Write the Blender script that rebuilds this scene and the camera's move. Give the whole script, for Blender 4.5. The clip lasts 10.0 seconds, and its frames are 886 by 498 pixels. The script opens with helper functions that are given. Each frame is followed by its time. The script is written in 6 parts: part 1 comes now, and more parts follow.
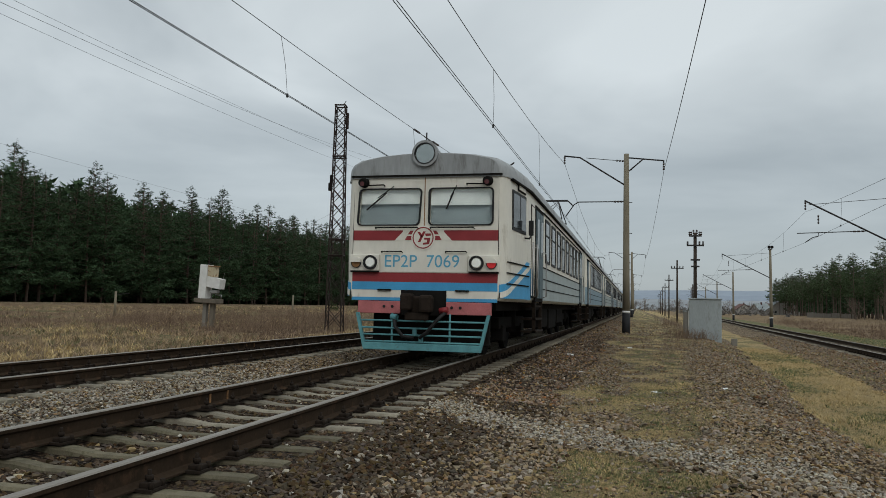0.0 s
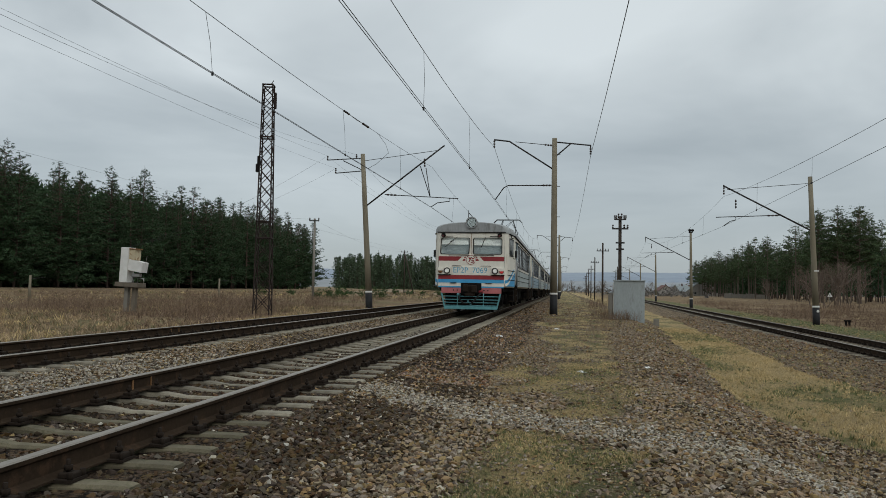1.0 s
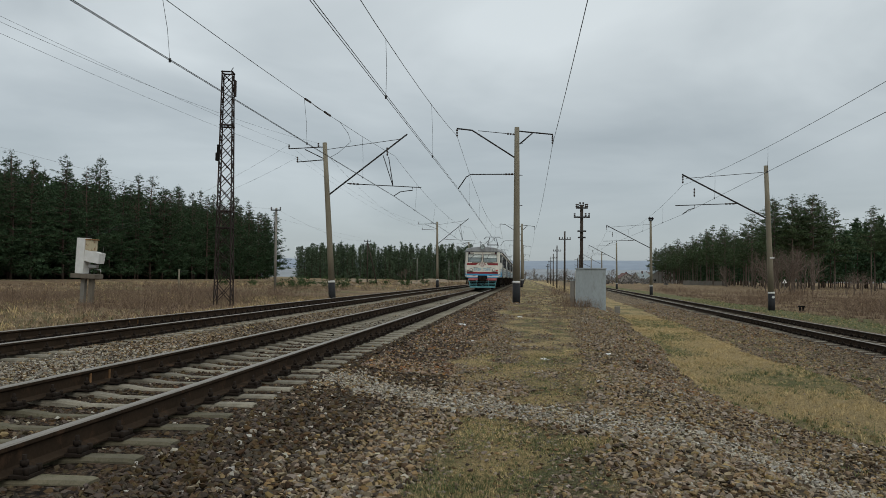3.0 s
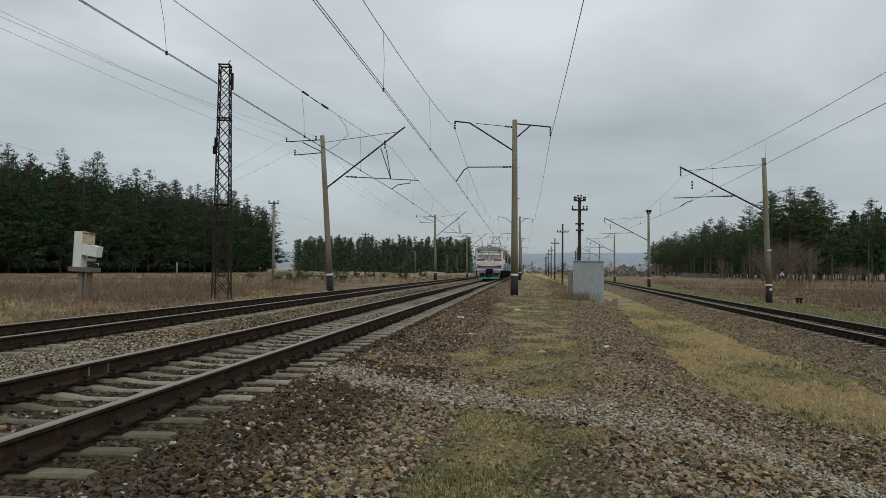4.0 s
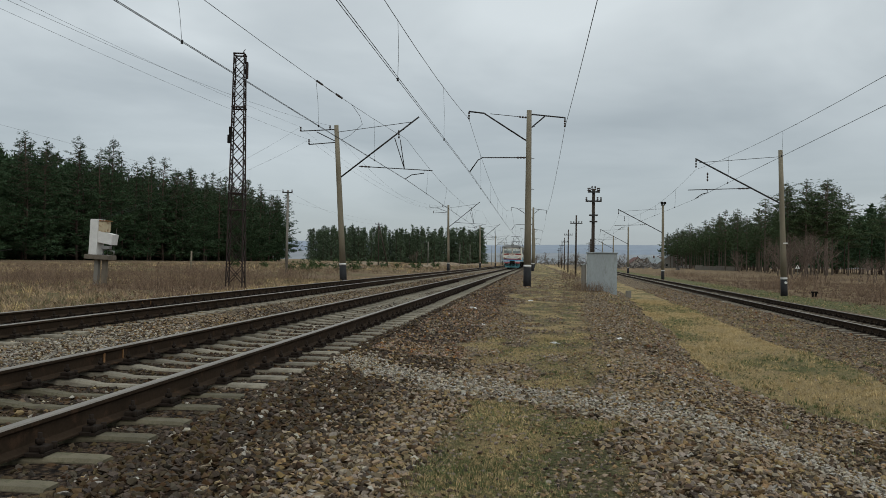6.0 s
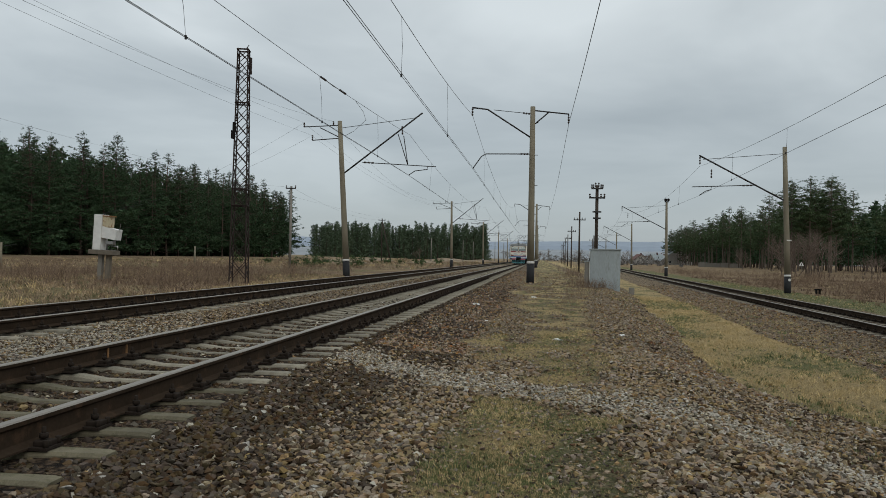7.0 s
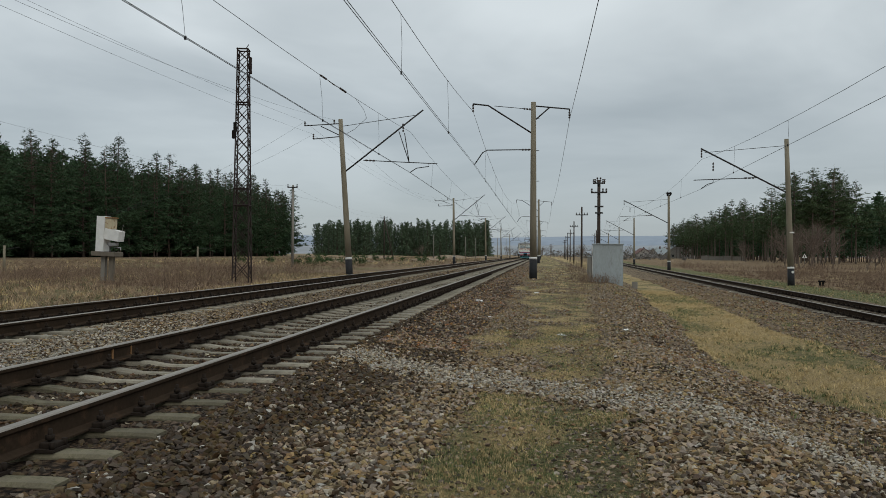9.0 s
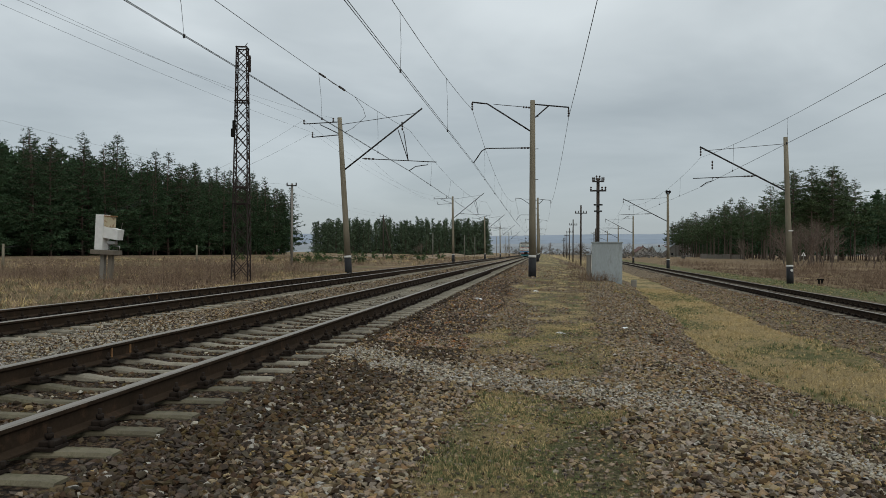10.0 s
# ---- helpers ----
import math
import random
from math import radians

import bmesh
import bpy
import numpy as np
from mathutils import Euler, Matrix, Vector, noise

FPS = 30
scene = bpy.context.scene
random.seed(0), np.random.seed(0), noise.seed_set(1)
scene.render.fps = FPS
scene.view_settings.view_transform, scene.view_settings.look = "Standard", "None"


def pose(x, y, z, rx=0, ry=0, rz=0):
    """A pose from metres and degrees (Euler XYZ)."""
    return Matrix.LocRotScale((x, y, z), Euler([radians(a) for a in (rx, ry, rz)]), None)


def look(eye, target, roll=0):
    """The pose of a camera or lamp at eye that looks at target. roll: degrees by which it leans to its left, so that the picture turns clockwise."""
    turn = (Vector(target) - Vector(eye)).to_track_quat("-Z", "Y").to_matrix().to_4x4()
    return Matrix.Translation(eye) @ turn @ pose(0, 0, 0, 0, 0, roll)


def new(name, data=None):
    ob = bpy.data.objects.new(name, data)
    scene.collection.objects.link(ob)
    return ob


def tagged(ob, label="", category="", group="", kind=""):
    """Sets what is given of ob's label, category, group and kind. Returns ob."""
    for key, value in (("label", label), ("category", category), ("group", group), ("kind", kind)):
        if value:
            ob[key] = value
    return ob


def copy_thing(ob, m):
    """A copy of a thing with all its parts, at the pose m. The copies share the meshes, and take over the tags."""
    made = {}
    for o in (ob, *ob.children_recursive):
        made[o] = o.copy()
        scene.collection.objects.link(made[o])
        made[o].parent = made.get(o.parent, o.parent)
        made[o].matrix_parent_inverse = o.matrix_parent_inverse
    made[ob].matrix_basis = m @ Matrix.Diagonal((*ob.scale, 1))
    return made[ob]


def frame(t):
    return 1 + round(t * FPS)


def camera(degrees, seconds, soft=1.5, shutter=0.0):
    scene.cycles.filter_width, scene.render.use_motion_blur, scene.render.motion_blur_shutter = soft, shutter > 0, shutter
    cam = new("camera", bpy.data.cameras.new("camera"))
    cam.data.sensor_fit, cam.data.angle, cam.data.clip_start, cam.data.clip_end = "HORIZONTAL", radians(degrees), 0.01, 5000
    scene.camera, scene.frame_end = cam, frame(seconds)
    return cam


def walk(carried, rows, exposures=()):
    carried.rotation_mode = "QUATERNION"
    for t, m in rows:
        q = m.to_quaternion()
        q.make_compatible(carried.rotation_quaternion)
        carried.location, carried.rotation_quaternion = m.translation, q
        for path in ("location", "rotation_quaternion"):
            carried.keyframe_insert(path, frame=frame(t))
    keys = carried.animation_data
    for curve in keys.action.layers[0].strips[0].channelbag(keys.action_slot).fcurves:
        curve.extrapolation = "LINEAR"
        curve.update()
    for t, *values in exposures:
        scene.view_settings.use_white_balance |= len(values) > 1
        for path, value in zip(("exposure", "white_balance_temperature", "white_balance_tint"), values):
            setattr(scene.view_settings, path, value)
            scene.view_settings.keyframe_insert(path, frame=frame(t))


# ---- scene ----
cam = camera(60.18, 10.0, soft=0.45)
EYE = (0.0, 0.0, 1.02)
TURNS = [  # seconds, yaw, pitch, roll
    (0.0, 14.058, 4.137, -1.256), (0.1, 12.502, 3.847, -1.29), (0.2, 11.559, 3.537, -1.29),
    (0.4, 10.05, 3.02, -1.28), (0.5, 9.724, 2.975, -1.278), (1.0, 8.845, 2.949, -0.976),
    (1.5, 7.773, 2.5, -0.635), (2.0, 6.716, 2.197, -0.721), (2.5, 6.296, 2.273, -0.675),
    (4.0, 5.956, 1.63, -0.47), (4.5, 6.471, 1.425, -0.486), (5.0, 6.911, 1.214, -0.57),
    (5.5, 6.802, 1.031, -0.835), (7.0, 7.158, 0.611, -1.115), (7.5, 7.244, 0.443, -1.012),
    (8.0, 7.29, 0.415, -0.95), (8.5, 7.259, 0.421, -0.649), (9.0, 7.352, 0.377, -0.318),
    (9.5, 7.351, 0.277, -0.232), (10.0, 7.289, 0.25, -0.3)]
walk(cam, [(t, pose(*EYE, 90 + p, r, y)) for t, y, p, r in TURNS])

# ---- sky and sun: a grey overcast ----
SUN_EL, SUN_AZ = radians(38), radians(150)
world = bpy.data.worlds.new("overcast_sky")
scene.world = world
world.use_nodes = True


def build_sky():
    nt = world.node_tree
    n, l = nt.nodes, nt.links
    n.clear()
    out = n.new("ShaderNodeOutputWorld")
    tc = n.new("ShaderNodeTexCoord")
    sky = n.new("ShaderNodeTexSky")
    sky.sky_type, sky.sun_disc, sky.sun_elevation, sky.sun_rotation = "NISHITA", False, SUN_EL, SUN_AZ
    # project the view direction on a flat cloud layer, so that clouds shrink towards the horizon
    sep = n.new("ShaderNodeSeparateXYZ")
    l.new(tc.outputs["Generated"], sep.inputs[0])
    up = n.new("ShaderNodeMath"); up.operation = "MAXIMUM"; up.inputs[1].default_value = 0.0
    l.new(sep.outputs[2], up.inputs[0])
    add = n.new("ShaderNodeMath"); add.operation = "ADD"; add.inputs[1].default_value = 0.16
    l.new(up.outputs[0], add.inputs[0])
    dv = n.new("ShaderNodeVectorMath"); dv.operation = "DIVIDE"
    comb = n.new("ShaderNodeCombineXYZ")
    for i in range(3):
        l.new(add.outputs[0], comb.inputs[i])
    l.new(tc.outputs["Generated"], dv.inputs[0]); l.new(comb.outputs[0], dv.inputs[1])
    big = n.new("ShaderNodeTexNoise"); big.inputs["Scale"].default_value = 0.75; big.inputs["Detail"].default_value = 5
    big.inputs["Roughness"].default_value = 0.5; big.inputs["Distortion"].default_value = 0.5
    l.new(dv.outputs[0], big.inputs["Vector"])
    ramp = n.new("ShaderNodeValToRGB")
    e = ramp.color_ramp.elements
    e[0].position, e[0].color = 0.33, (0.375, 0.42, 0.44, 1)
    e[1].position, e[1].color = 0.68, (0.685, 0.74, 0.755, 1)
    l.new(big.outputs[0], ramp.inputs[0])
    # a slightly darker, bluer band low over the horizon
    low = n.new("ShaderNodeMapRange")
    low.inputs["From Min"].default_value, low.inputs["From Max"].default_value = 0.0, 0.26
    l.new(up.outputs[0], low.inputs["Value"])
    hor = n.new("ShaderNodeMix"); hor.data_type = "RGBA"
    hor.inputs["A"].default_value = (0.352, 0.40, 0.43, 1)
    l.new(low.outputs[0], hor.inputs["Factor"]); l.new(ramp.outputs[0], hor.inputs["B"])
    # an overcast sky is brighter overhead than near the horizon
    zen = n.new("ShaderNodeMapRange")
    zen.inputs["From Min"].default_value, zen.inputs["From Max"].default_value = 0.38, 1.0
    zen.inputs["To Min"].default_value, zen.inputs["To Max"].default_value = 0.93, 2.1
    l.new(up.outputs[0], zen.inputs["Value"])
    b1 = n.new("ShaderNodeBackground")
    l.new(zen.outputs[0], b1.inputs[1])
    l.new(hor.outputs["Result"], b1.inputs[0])
    b2 = n.new("ShaderNodeBackground"); b2.inputs[1].default_value = 0.012
    l.new(sky.outputs[0], b2.inputs[0])
    sm = n.new("ShaderNodeAddShader")
    l.new(b1.outputs[0], sm.inputs[0]); l.new(b2.outputs[0], sm.inputs[1])
    l.new(sm.outputs[0], out.inputs[0])


build_sky()
sun = new("sun", bpy.data.lights.new("sun", "SUN"))
sun.data.energy, sun.data.angle, sun.data.color = 0.55, radians(25), (1.0, 0.96, 0.9)
sun.matrix_world = look((0, 0, 60), (0 - 60 * math.sin(SUN_AZ) / math.tan(SUN_EL), 0 - 60 * math.cos(SUN_AZ) / math.tan(SUN_EL), 0))
scene.view_settings.exposure = 0.0
# ---- materials ----
def ramp_node(n, stops):
    r = n.new("ShaderNodeValToRGB")
    e = r.color_ramp.elements
    while len(e) < len(stops):
        e.new(0.5)
    for k, (p, c) in enumerate(stops):
        e[k].position, e[k].color = p, (*c, 1)
    return r


def mat(name, base, rough=0.8, metal=0.0, vary=0.25, scale=8.0, fine=60.0, bump=0.3, dist=0.01, rust=None, rust_at=0.62,
        island=False, obj_random=0.0, spec=0.3, coords="Object", streak=0.0, hue=0.0):
    """A surface with large stains, fine grain and relief; rust: a second colour that breaks through in patches."""
    m = bpy.data.materials.new(name)
    m.use_nodes = True
    n, l = m.node_tree.nodes, m.node_tree.links
    bs = n["Principled BSDF"]
    bs.inputs["Roughness"].default_value, bs.inputs["Metallic"].default_value = rough, metal
    bs.inputs["Specular IOR Level"].default_value = spec
    tc = n.new("ShaderNodeTexCoord")
    src = tc.outputs[coords]
    if streak:
        mp = n.new("ShaderNodeMapping")
        mp.inputs["Scale"].default_value = (1, 1, streak)
        l.new(src, mp.inputs[0])
        src = mp.outputs[0]
    big = n.new("ShaderNodeTexNoise"); big.inputs["Scale"].default_value = scale; big.inputs["Detail"].default_value = 4
    small = n.new("ShaderNodeTexNoise"); small.inputs["Scale"].default_value = fine; small.inputs["Detail"].default_value = 3
    l.new(src, big.inputs["Vector"]); l.new(src, small.inputs["Vector"])
    dark = tuple(c * (1 - vary) for c in base)
    light = tuple(min(1, c * (1 + vary)) for c in base)
    r1 = ramp_node(n, [(0.3, dark), (0.7, light)])
    mx = n.new("ShaderNodeMath"); mx.operation = "MULTIPLY_ADD"; mx.inputs[1].default_value = 0.6
    ml = n.new("ShaderNodeMath"); ml.operation = "MULTIPLY"; ml.inputs[1].default_value = 0.4
    l.new(small.outputs[0], ml.inputs[0]); l.new(big.outputs[0], mx.inputs[0]); l.new(ml.outputs[0], mx.inputs[2])
    l.new(mx.outputs[0], r1.inputs[0])
    col = r1.outputs[0]
    if rust:
        rn = n.new("ShaderNodeTexNoise"); rn.inputs["Scale"].default_value = scale * 1.7; rn.inputs["Detail"].default_value = 7
        rn.inputs["Roughness"].default_value = 0.7
        l.new(src, rn.inputs["Vector"])
        rr = ramp_node(n, [(rust_at - 0.04, (0, 0, 0)), (rust_at + 0.06, (1, 1, 1))])
        l.new(rn.outputs[0], rr.inputs[0])
        mi = n.new("ShaderNodeMix"); mi.data_type = "RGBA"
        mi.inputs["B"].default_value = (*rust, 1)
        l.new(rr.outputs[0], mi.inputs["Factor"]); l.new(col, mi.inputs["A"])
        col = mi.outputs["Result"]
    if island or obj_random:
        hv = n.new("ShaderNodeHueSaturation")
        if island:
            g = n.new("ShaderNodeNewGeometry"); rnd = g.outputs["Random Per Island"]; amt = island
        else:
            g = n.new("ShaderNodeObjectInfo"); rnd = g.outputs["Random"]; amt = obj_random
        mr = n.new("ShaderNodeMapRange")
        mr.inputs["To Min"].default_value, mr.inputs["To Max"].default_value = 1 - amt, 1 + amt
        l.new(rnd, mr.inputs["Value"]); l.new(mr.outputs[0], hv.inputs["Value"]); l.new(col, hv.inputs["Color"])
        if hue:
            # pieces differ in hue and strength of colour too
            for k, (sock, lo, hi) in enumerate((("Hue", 0.5 - hue, 0.5 + hue), ("Saturation", 0.6, 1.35))):
                fr = n.new("ShaderNodeMath"); fr.operation = "MULTIPLY"; fr.inputs[1].default_value = 7.31 + 6.13 * k
                f2 = n.new("ShaderNodeMath"); f2.operation = "FRACT"
                m2 = n.new("ShaderNodeMapRange")
                m2.inputs["To Min"].default_value, m2.inputs["To Max"].default_value = lo, hi
                l.new(rnd, fr.inputs[0]); l.new(fr.outputs[0], f2.inputs[0]); l.new(f2.outputs[0], m2.inputs["Value"]); l.new(m2.outputs[0], hv.inputs[sock])
        col = hv.outputs[0]
    l.new(col, bs.inputs["Base Color"])
    if bump:
        b = n.new("ShaderNodeBump"); b.inputs["Strength"].default_value = bump; b.inputs["Distance"].default_value = dist
        l.new(mx.outputs[0], b.inputs["Height"]); l.new(b.outputs[0], bs.inputs["Normal"])
    return m


M = {}
M["cream"] = mat("cream_train_paint", (0.66, 0.63, 0.55), 0.5, vary=0.13, scale=1.3, fine=9, bump=0.05, rust=(0.46, 0.42, 0.34), rust_at=0.64, streak=0.35)
M["roof_grey"] = mat("grey_roof_paint", (0.28, 0.29, 0.29), 0.6, vary=0.2, scale=2.2, fine=20, bump=0.08, streak=0.2, rust=(0.17, 0.17, 0.165), rust_at=0.6)
M["red"] = mat("faded_red_paint", (0.24, 0.028, 0.032), 0.5, vary=0.18, scale=3, bump=0.05)
M["pink"] = mat("faded_pink_red_paint", (0.42, 0.13, 0.13), 0.6, vary=0.25, scale=5, bump=0.1, rust=(0.2, 0.09, 0.07), rust_at=0.66)
M["blue"] = mat("sky_blue_paint", (0.055, 0.29, 0.52), 0.5, vary=0.15, scale=3, bump=0.05, rust=(0.07, 0.13, 0.2), rust_at=0.68)
M["pale_blue"] = mat("pale_blue_paint", (0.32, 0.365, 0.36), 0.5, vary=0.15, scale=2, bump=0.05)
M["teal"] = mat("weathered_teal_paint", (0.10, 0.27, 0.29), 0.6, vary=0.25, scale=6, bump=0.1, rust=(0.09, 0.07, 0.05), rust_at=0.64)
M["text_blue"] = mat("lettering_blue", (0.10, 0.33, 0.47), 0.6, vary=0.2, scale=9, bump=0)
# grime black; also stands in for shade in recesses and behind bars
M["under"] = mat("underframe_grime_and_shade", (0.012, 0.011, 0.010), 0.95, spec=0.05, vary=0.4, scale=4, bump=0.3)
M["rubber"] = mat("black_rubber", (0.012, 0.012, 0.012), 0.6, vary=0.2, bump=0.05)
M["steel"] = mat("worn_steel", (0.33, 0.32, 0.31), 0.38, 1.0, vary=0.12, scale=3, bump=0.05)
M["rail_head"] = mat("polished_rail_head", (0.25, 0.222, 0.19), 0.55, 0.8, vary=0.12, scale=2, fine=30, bump=0.03)
M["rail_side"] = mat("rusty_rail_side", (0.034, 0.023, 0.015), 0.95, spec=0.06, vary=0.35, scale=3, fine=40, bump=0.2, rust=(0.06, 0.036, 0.022), rust_at=0.58)
M["sleeper"] = mat("weathered_sleeper_concrete", (0.185, 0.163, 0.122), 0.9, vary=0.4, scale=7, fine=70, bump=0.4, obj_random=0.22, rust=(0.17, 0.13, 0.09), rust_at=0.62)
# darker olive sleeper colour with still darker patches
M["olive_sleeper"] = mat("olive_sleeper_concrete", (0.115, 0.099, 0.064), 0.95, vary=0.35, scale=6, fine=80, bump=0.5, obj_random=0.2, rust=(0.065, 0.060, 0.031), rust_at=0.56)
M["clip"] = mat("rusty_fastening", (0.022, 0.016, 0.012), 0.9, spec=0.1, vary=0.35, scale=12, bump=0.2)
M["concrete"] = mat("pole_concrete", (0.19, 0.165, 0.118), 0.9, vary=0.22, scale=2.5, fine=50, bump=0.25, streak=0.3)
M["concrete_light"] = mat("pale_pole_concrete", (0.19, 0.175, 0.15), 0.9, vary=0.2, scale=2.5, fine=50, bump=0.25, streak=0.3)
M["black_paint"] = mat("black_pole_base_paint", (0.012, 0.012, 0.013), 0.7, vary=0.4, scale=6, bump=0.1, rust=(0.05, 0.045, 0.04), rust_at=0.66)
M["white_paint"] = mat("white_band_paint", (0.62, 0.61, 0.58), 0.7, vary=0.15, scale=6, bump=0.1)
M["dark_steel"] = mat("dark_bracket_steel", (0.028, 0.026, 0.025), 0.65, vary=0.35, scale=5, bump=0.1)
M["rust_steel"] = mat("rusty_lattice_steel", (0.024, 0.015, 0.012), 0.8, vary=0.4, scale=4, bump=0.2)
M["wire"] = mat("weathered_copper_wire", (0.025, 0.025, 0.025), 0.6, vary=0.2, bump=0)
M["ceramic"] = mat("brown_porcelain", (0.03, 0.018, 0.014), 0.3, vary=0.2, bump=0, spec=0.5)
M["wood_pole"] = mat("tarred_wood_pole", (0.045, 0.034, 0.026), 0.9, vary=0.35, scale=4, fine=40, bump=0.3, streak=0.15)
M["grey_metal"] = mat("grey_cabinet_paint", (0.285, 0.312, 0.312), 0.6, vary=0.16, scale=1.6, fine=25, bump=0.08, rust=(0.235, 0.25, 0.245), rust_at=0.6, streak=0.3)
M["white_metal"] = mat("chalky_white_paint", (0.60, 0.59, 0.56), 0.7, vary=0.14, scale=3, bump=0.1, rust=(0.3, 0.2, 0.13), rust_at=0.7)
M["cream_case"] = mat("yellowed_case_paint", (0.46, 0.39, 0.26), 0.75, vary=0.2, scale=3, bump=0.1, rust=(0.22, 0.11, 0.05), rust_at=0.56)
M["rust_sheet"] = mat("rusty_sheet", (0.23, 0.12, 0.05), 0.85, vary=0.4, scale=6, bump=0.2)
M["old_wood"] = mat("grey_old_timber", (0.13, 0.11, 0.085), 0.95, vary=0.3, scale=5, fine=60, bump=0.4, streak=0.15)
M["bark"] = mat("pine_bark", (0.075, 0.053, 0.04), 0.95, vary=0.35, scale=1.5, fine=12, bump=0.5, dist=0.03, obj_random=0.25)
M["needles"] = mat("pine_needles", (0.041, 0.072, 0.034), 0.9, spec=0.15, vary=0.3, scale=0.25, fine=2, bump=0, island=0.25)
# far needles, paled in the base colour for distance haze
M["hazed_needles"] = mat("hazed_pine_needles", (0.070, 0.100, 0.056), 0.9, vary=0.3, scale=0.08, fine=0.6, bump=0, island=0.22)
M["bare_twigs"] = mat("bare_twigs", (0.14, 0.105, 0.082), 0.95, vary=0.3, scale=2, bump=0, island=0.3)
M["shrub"] = mat("young_pine_needles", (0.045, 0.075, 0.022), 0.85, vary=0.35, scale=2, bump=0, island=0.4)
M["brown_weed"] = mat("dry_brown_weeds", (0.175, 0.120, 0.080), 0.95, vary=0.3, scale=3, bump=0, island=0.45)
M["straw"] = mat("dry_straw_grass", (0.45, 0.34, 0.17), 0.95, vary=0.3, scale=2, bump=0, island=0.4)
M["green_grass"] = mat("green_grass", (0.112, 0.130, 0.050), 0.9, vary=0.3, scale=2, bump=0, island=0.6)
M["stone"] = mat("ballast_stone", (0.215, 0.160, 0.102), 0.95, spec=0.12, vary=0.3, scale=14, fine=120, bump=0.5, island=0.34, hue=0.014)
M["stone_grey"] = mat("grey_crushed_stone", (0.325, 0.287, 0.225), 0.9, vary=0.25, scale=14, fine=120, bump=0.4, island=0.22, hue=0.015)
M["stone_dark"] = mat("oil_dark_ballast", (0.070, 0.050, 0.032), 0.95, spec=0.12, vary=0.3, scale=14, fine=120, bump=0.5, island=0.4, hue=0.02)
M["sand"] = mat("pale_bank_sand", (0.25, 0.19, 0.125), 0.95, vary=0.3, scale=0.3, fine=3, bump=0.2, rust=(0.15, 0.108, 0.066), rust_at=0.47)
M["litter"] = mat("pale_litter", (0.7, 0.7, 0.68), 0.7, vary=0.1, bump=0.05)
M["plaster"] = mat("house_plaster", (0.32, 0.30, 0.27), 0.9, vary=0.15, scale=1, bump=0.1)
M["roof_tile"] = mat("dull_red_roof", (0.11, 0.055, 0.045), 0.8, vary=0.25, scale=1, bump=0.1)
# distance haze is mixed into these two backdrop colours
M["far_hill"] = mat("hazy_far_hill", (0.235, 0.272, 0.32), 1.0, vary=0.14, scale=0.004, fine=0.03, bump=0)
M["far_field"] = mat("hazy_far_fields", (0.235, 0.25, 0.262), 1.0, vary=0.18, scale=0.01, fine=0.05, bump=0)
M["signal_red"] = mat("red_lamp_glass", (0.07, 0.01, 0.01), 0.2, vary=0.1, bump=0, spec=0.5)
M["lamp_white"] = mat("pale_lamp_lens", (0.85, 0.85, 0.78), 0.15, vary=0.06, bump=0, spec=0.6)
M["screen_strip"] = mat("pale_window_strip", (0.82, 0.85, 0.83), 0.7, vary=0.12, scale=6, bump=0.05)
# grey-blue that carries the windscreen reflections as a base colour
M["cab_reflection"] = mat("windscreen_reflection_grey", (0.30, 0.36, 0.375), 0.8, vary=0.2, scale=2, bump=0)


def glass_mat(name, tint, rough=0.03):
    m = bpy.data.materials.new(name)
    m.use_nodes = True
    bs = m.node_tree.nodes["Principled BSDF"]
    bs.inputs["Base Color"].default_value = (*tint, 1)
    bs.inputs["Roughness"].default_value, bs.inputs["IOR"].default_value = rough, 1.45
    bs.inputs["Transmission Weight"].default_value = 1.0
    return m


M["glass"] = glass_mat("window_glass", (0.94, 0.97, 0.96))
M["chrome"] = mat("lamp_reflector_chrome", (0.42, 0.43, 0.42), 0.2, 1.0, vary=0.05, bump=0)
M["dark_glass"] = mat("dusty_dark_window", (0.03, 0.035, 0.037), 0.12, vary=0.2, scale=3, bump=0.02, spec=0.6)
M["blue_grey"] = mat("dull_blue_side_paint", (0.20, 0.285, 0.34), 0.5, vary=0.15, scale=2, bump=0.05)
M["field_grass"] = mat("withered_field_grass", (0.30, 0.218, 0.132), 0.95, vary=0.35, scale=1, bump=0, island=0.4)
M["shrub_grass"] = mat("dull_olive_grass", (0.15, 0.135, 0.07), 0.95, vary=0.3, scale=1, bump=0, island=0.4)
M["door_blue"] = mat("dark_teal_door_paint", (0.07, 0.11, 0.125), 0.5, vary=0.2, scale=3, bump=0.05)
M["stone_rust"] = mat("rusty_brown_ballast", (0.188, 0.118, 0.068), 0.9, vary=0.3, scale=9, fine=90, bump=0.4, island=0.5, hue=0.02)
# lit copies of bark and needles: frontal light is in the paler colours
M["bark_pale"] = mat("sunlit_pine_bark", (0.10, 0.078, 0.060), 0.95, vary=0.35, scale=1.5, fine=12, bump=0.5, dist=0.03, obj_random=0.25)
M["needles_light"] = mat("front_lit_pine_needles", (0.064, 0.094, 0.044), 0.9, spec=0.15, vary=0.3, scale=0.25, fine=2, bump=0, island=0.28)
# far scrub, its base colour greyed for haze
M["scrub"] = mat("hazy_bare_scrub", (0.15, 0.14, 0.13), 1.0, vary=0.25, scale=0.2, bump=0, island=0.3)


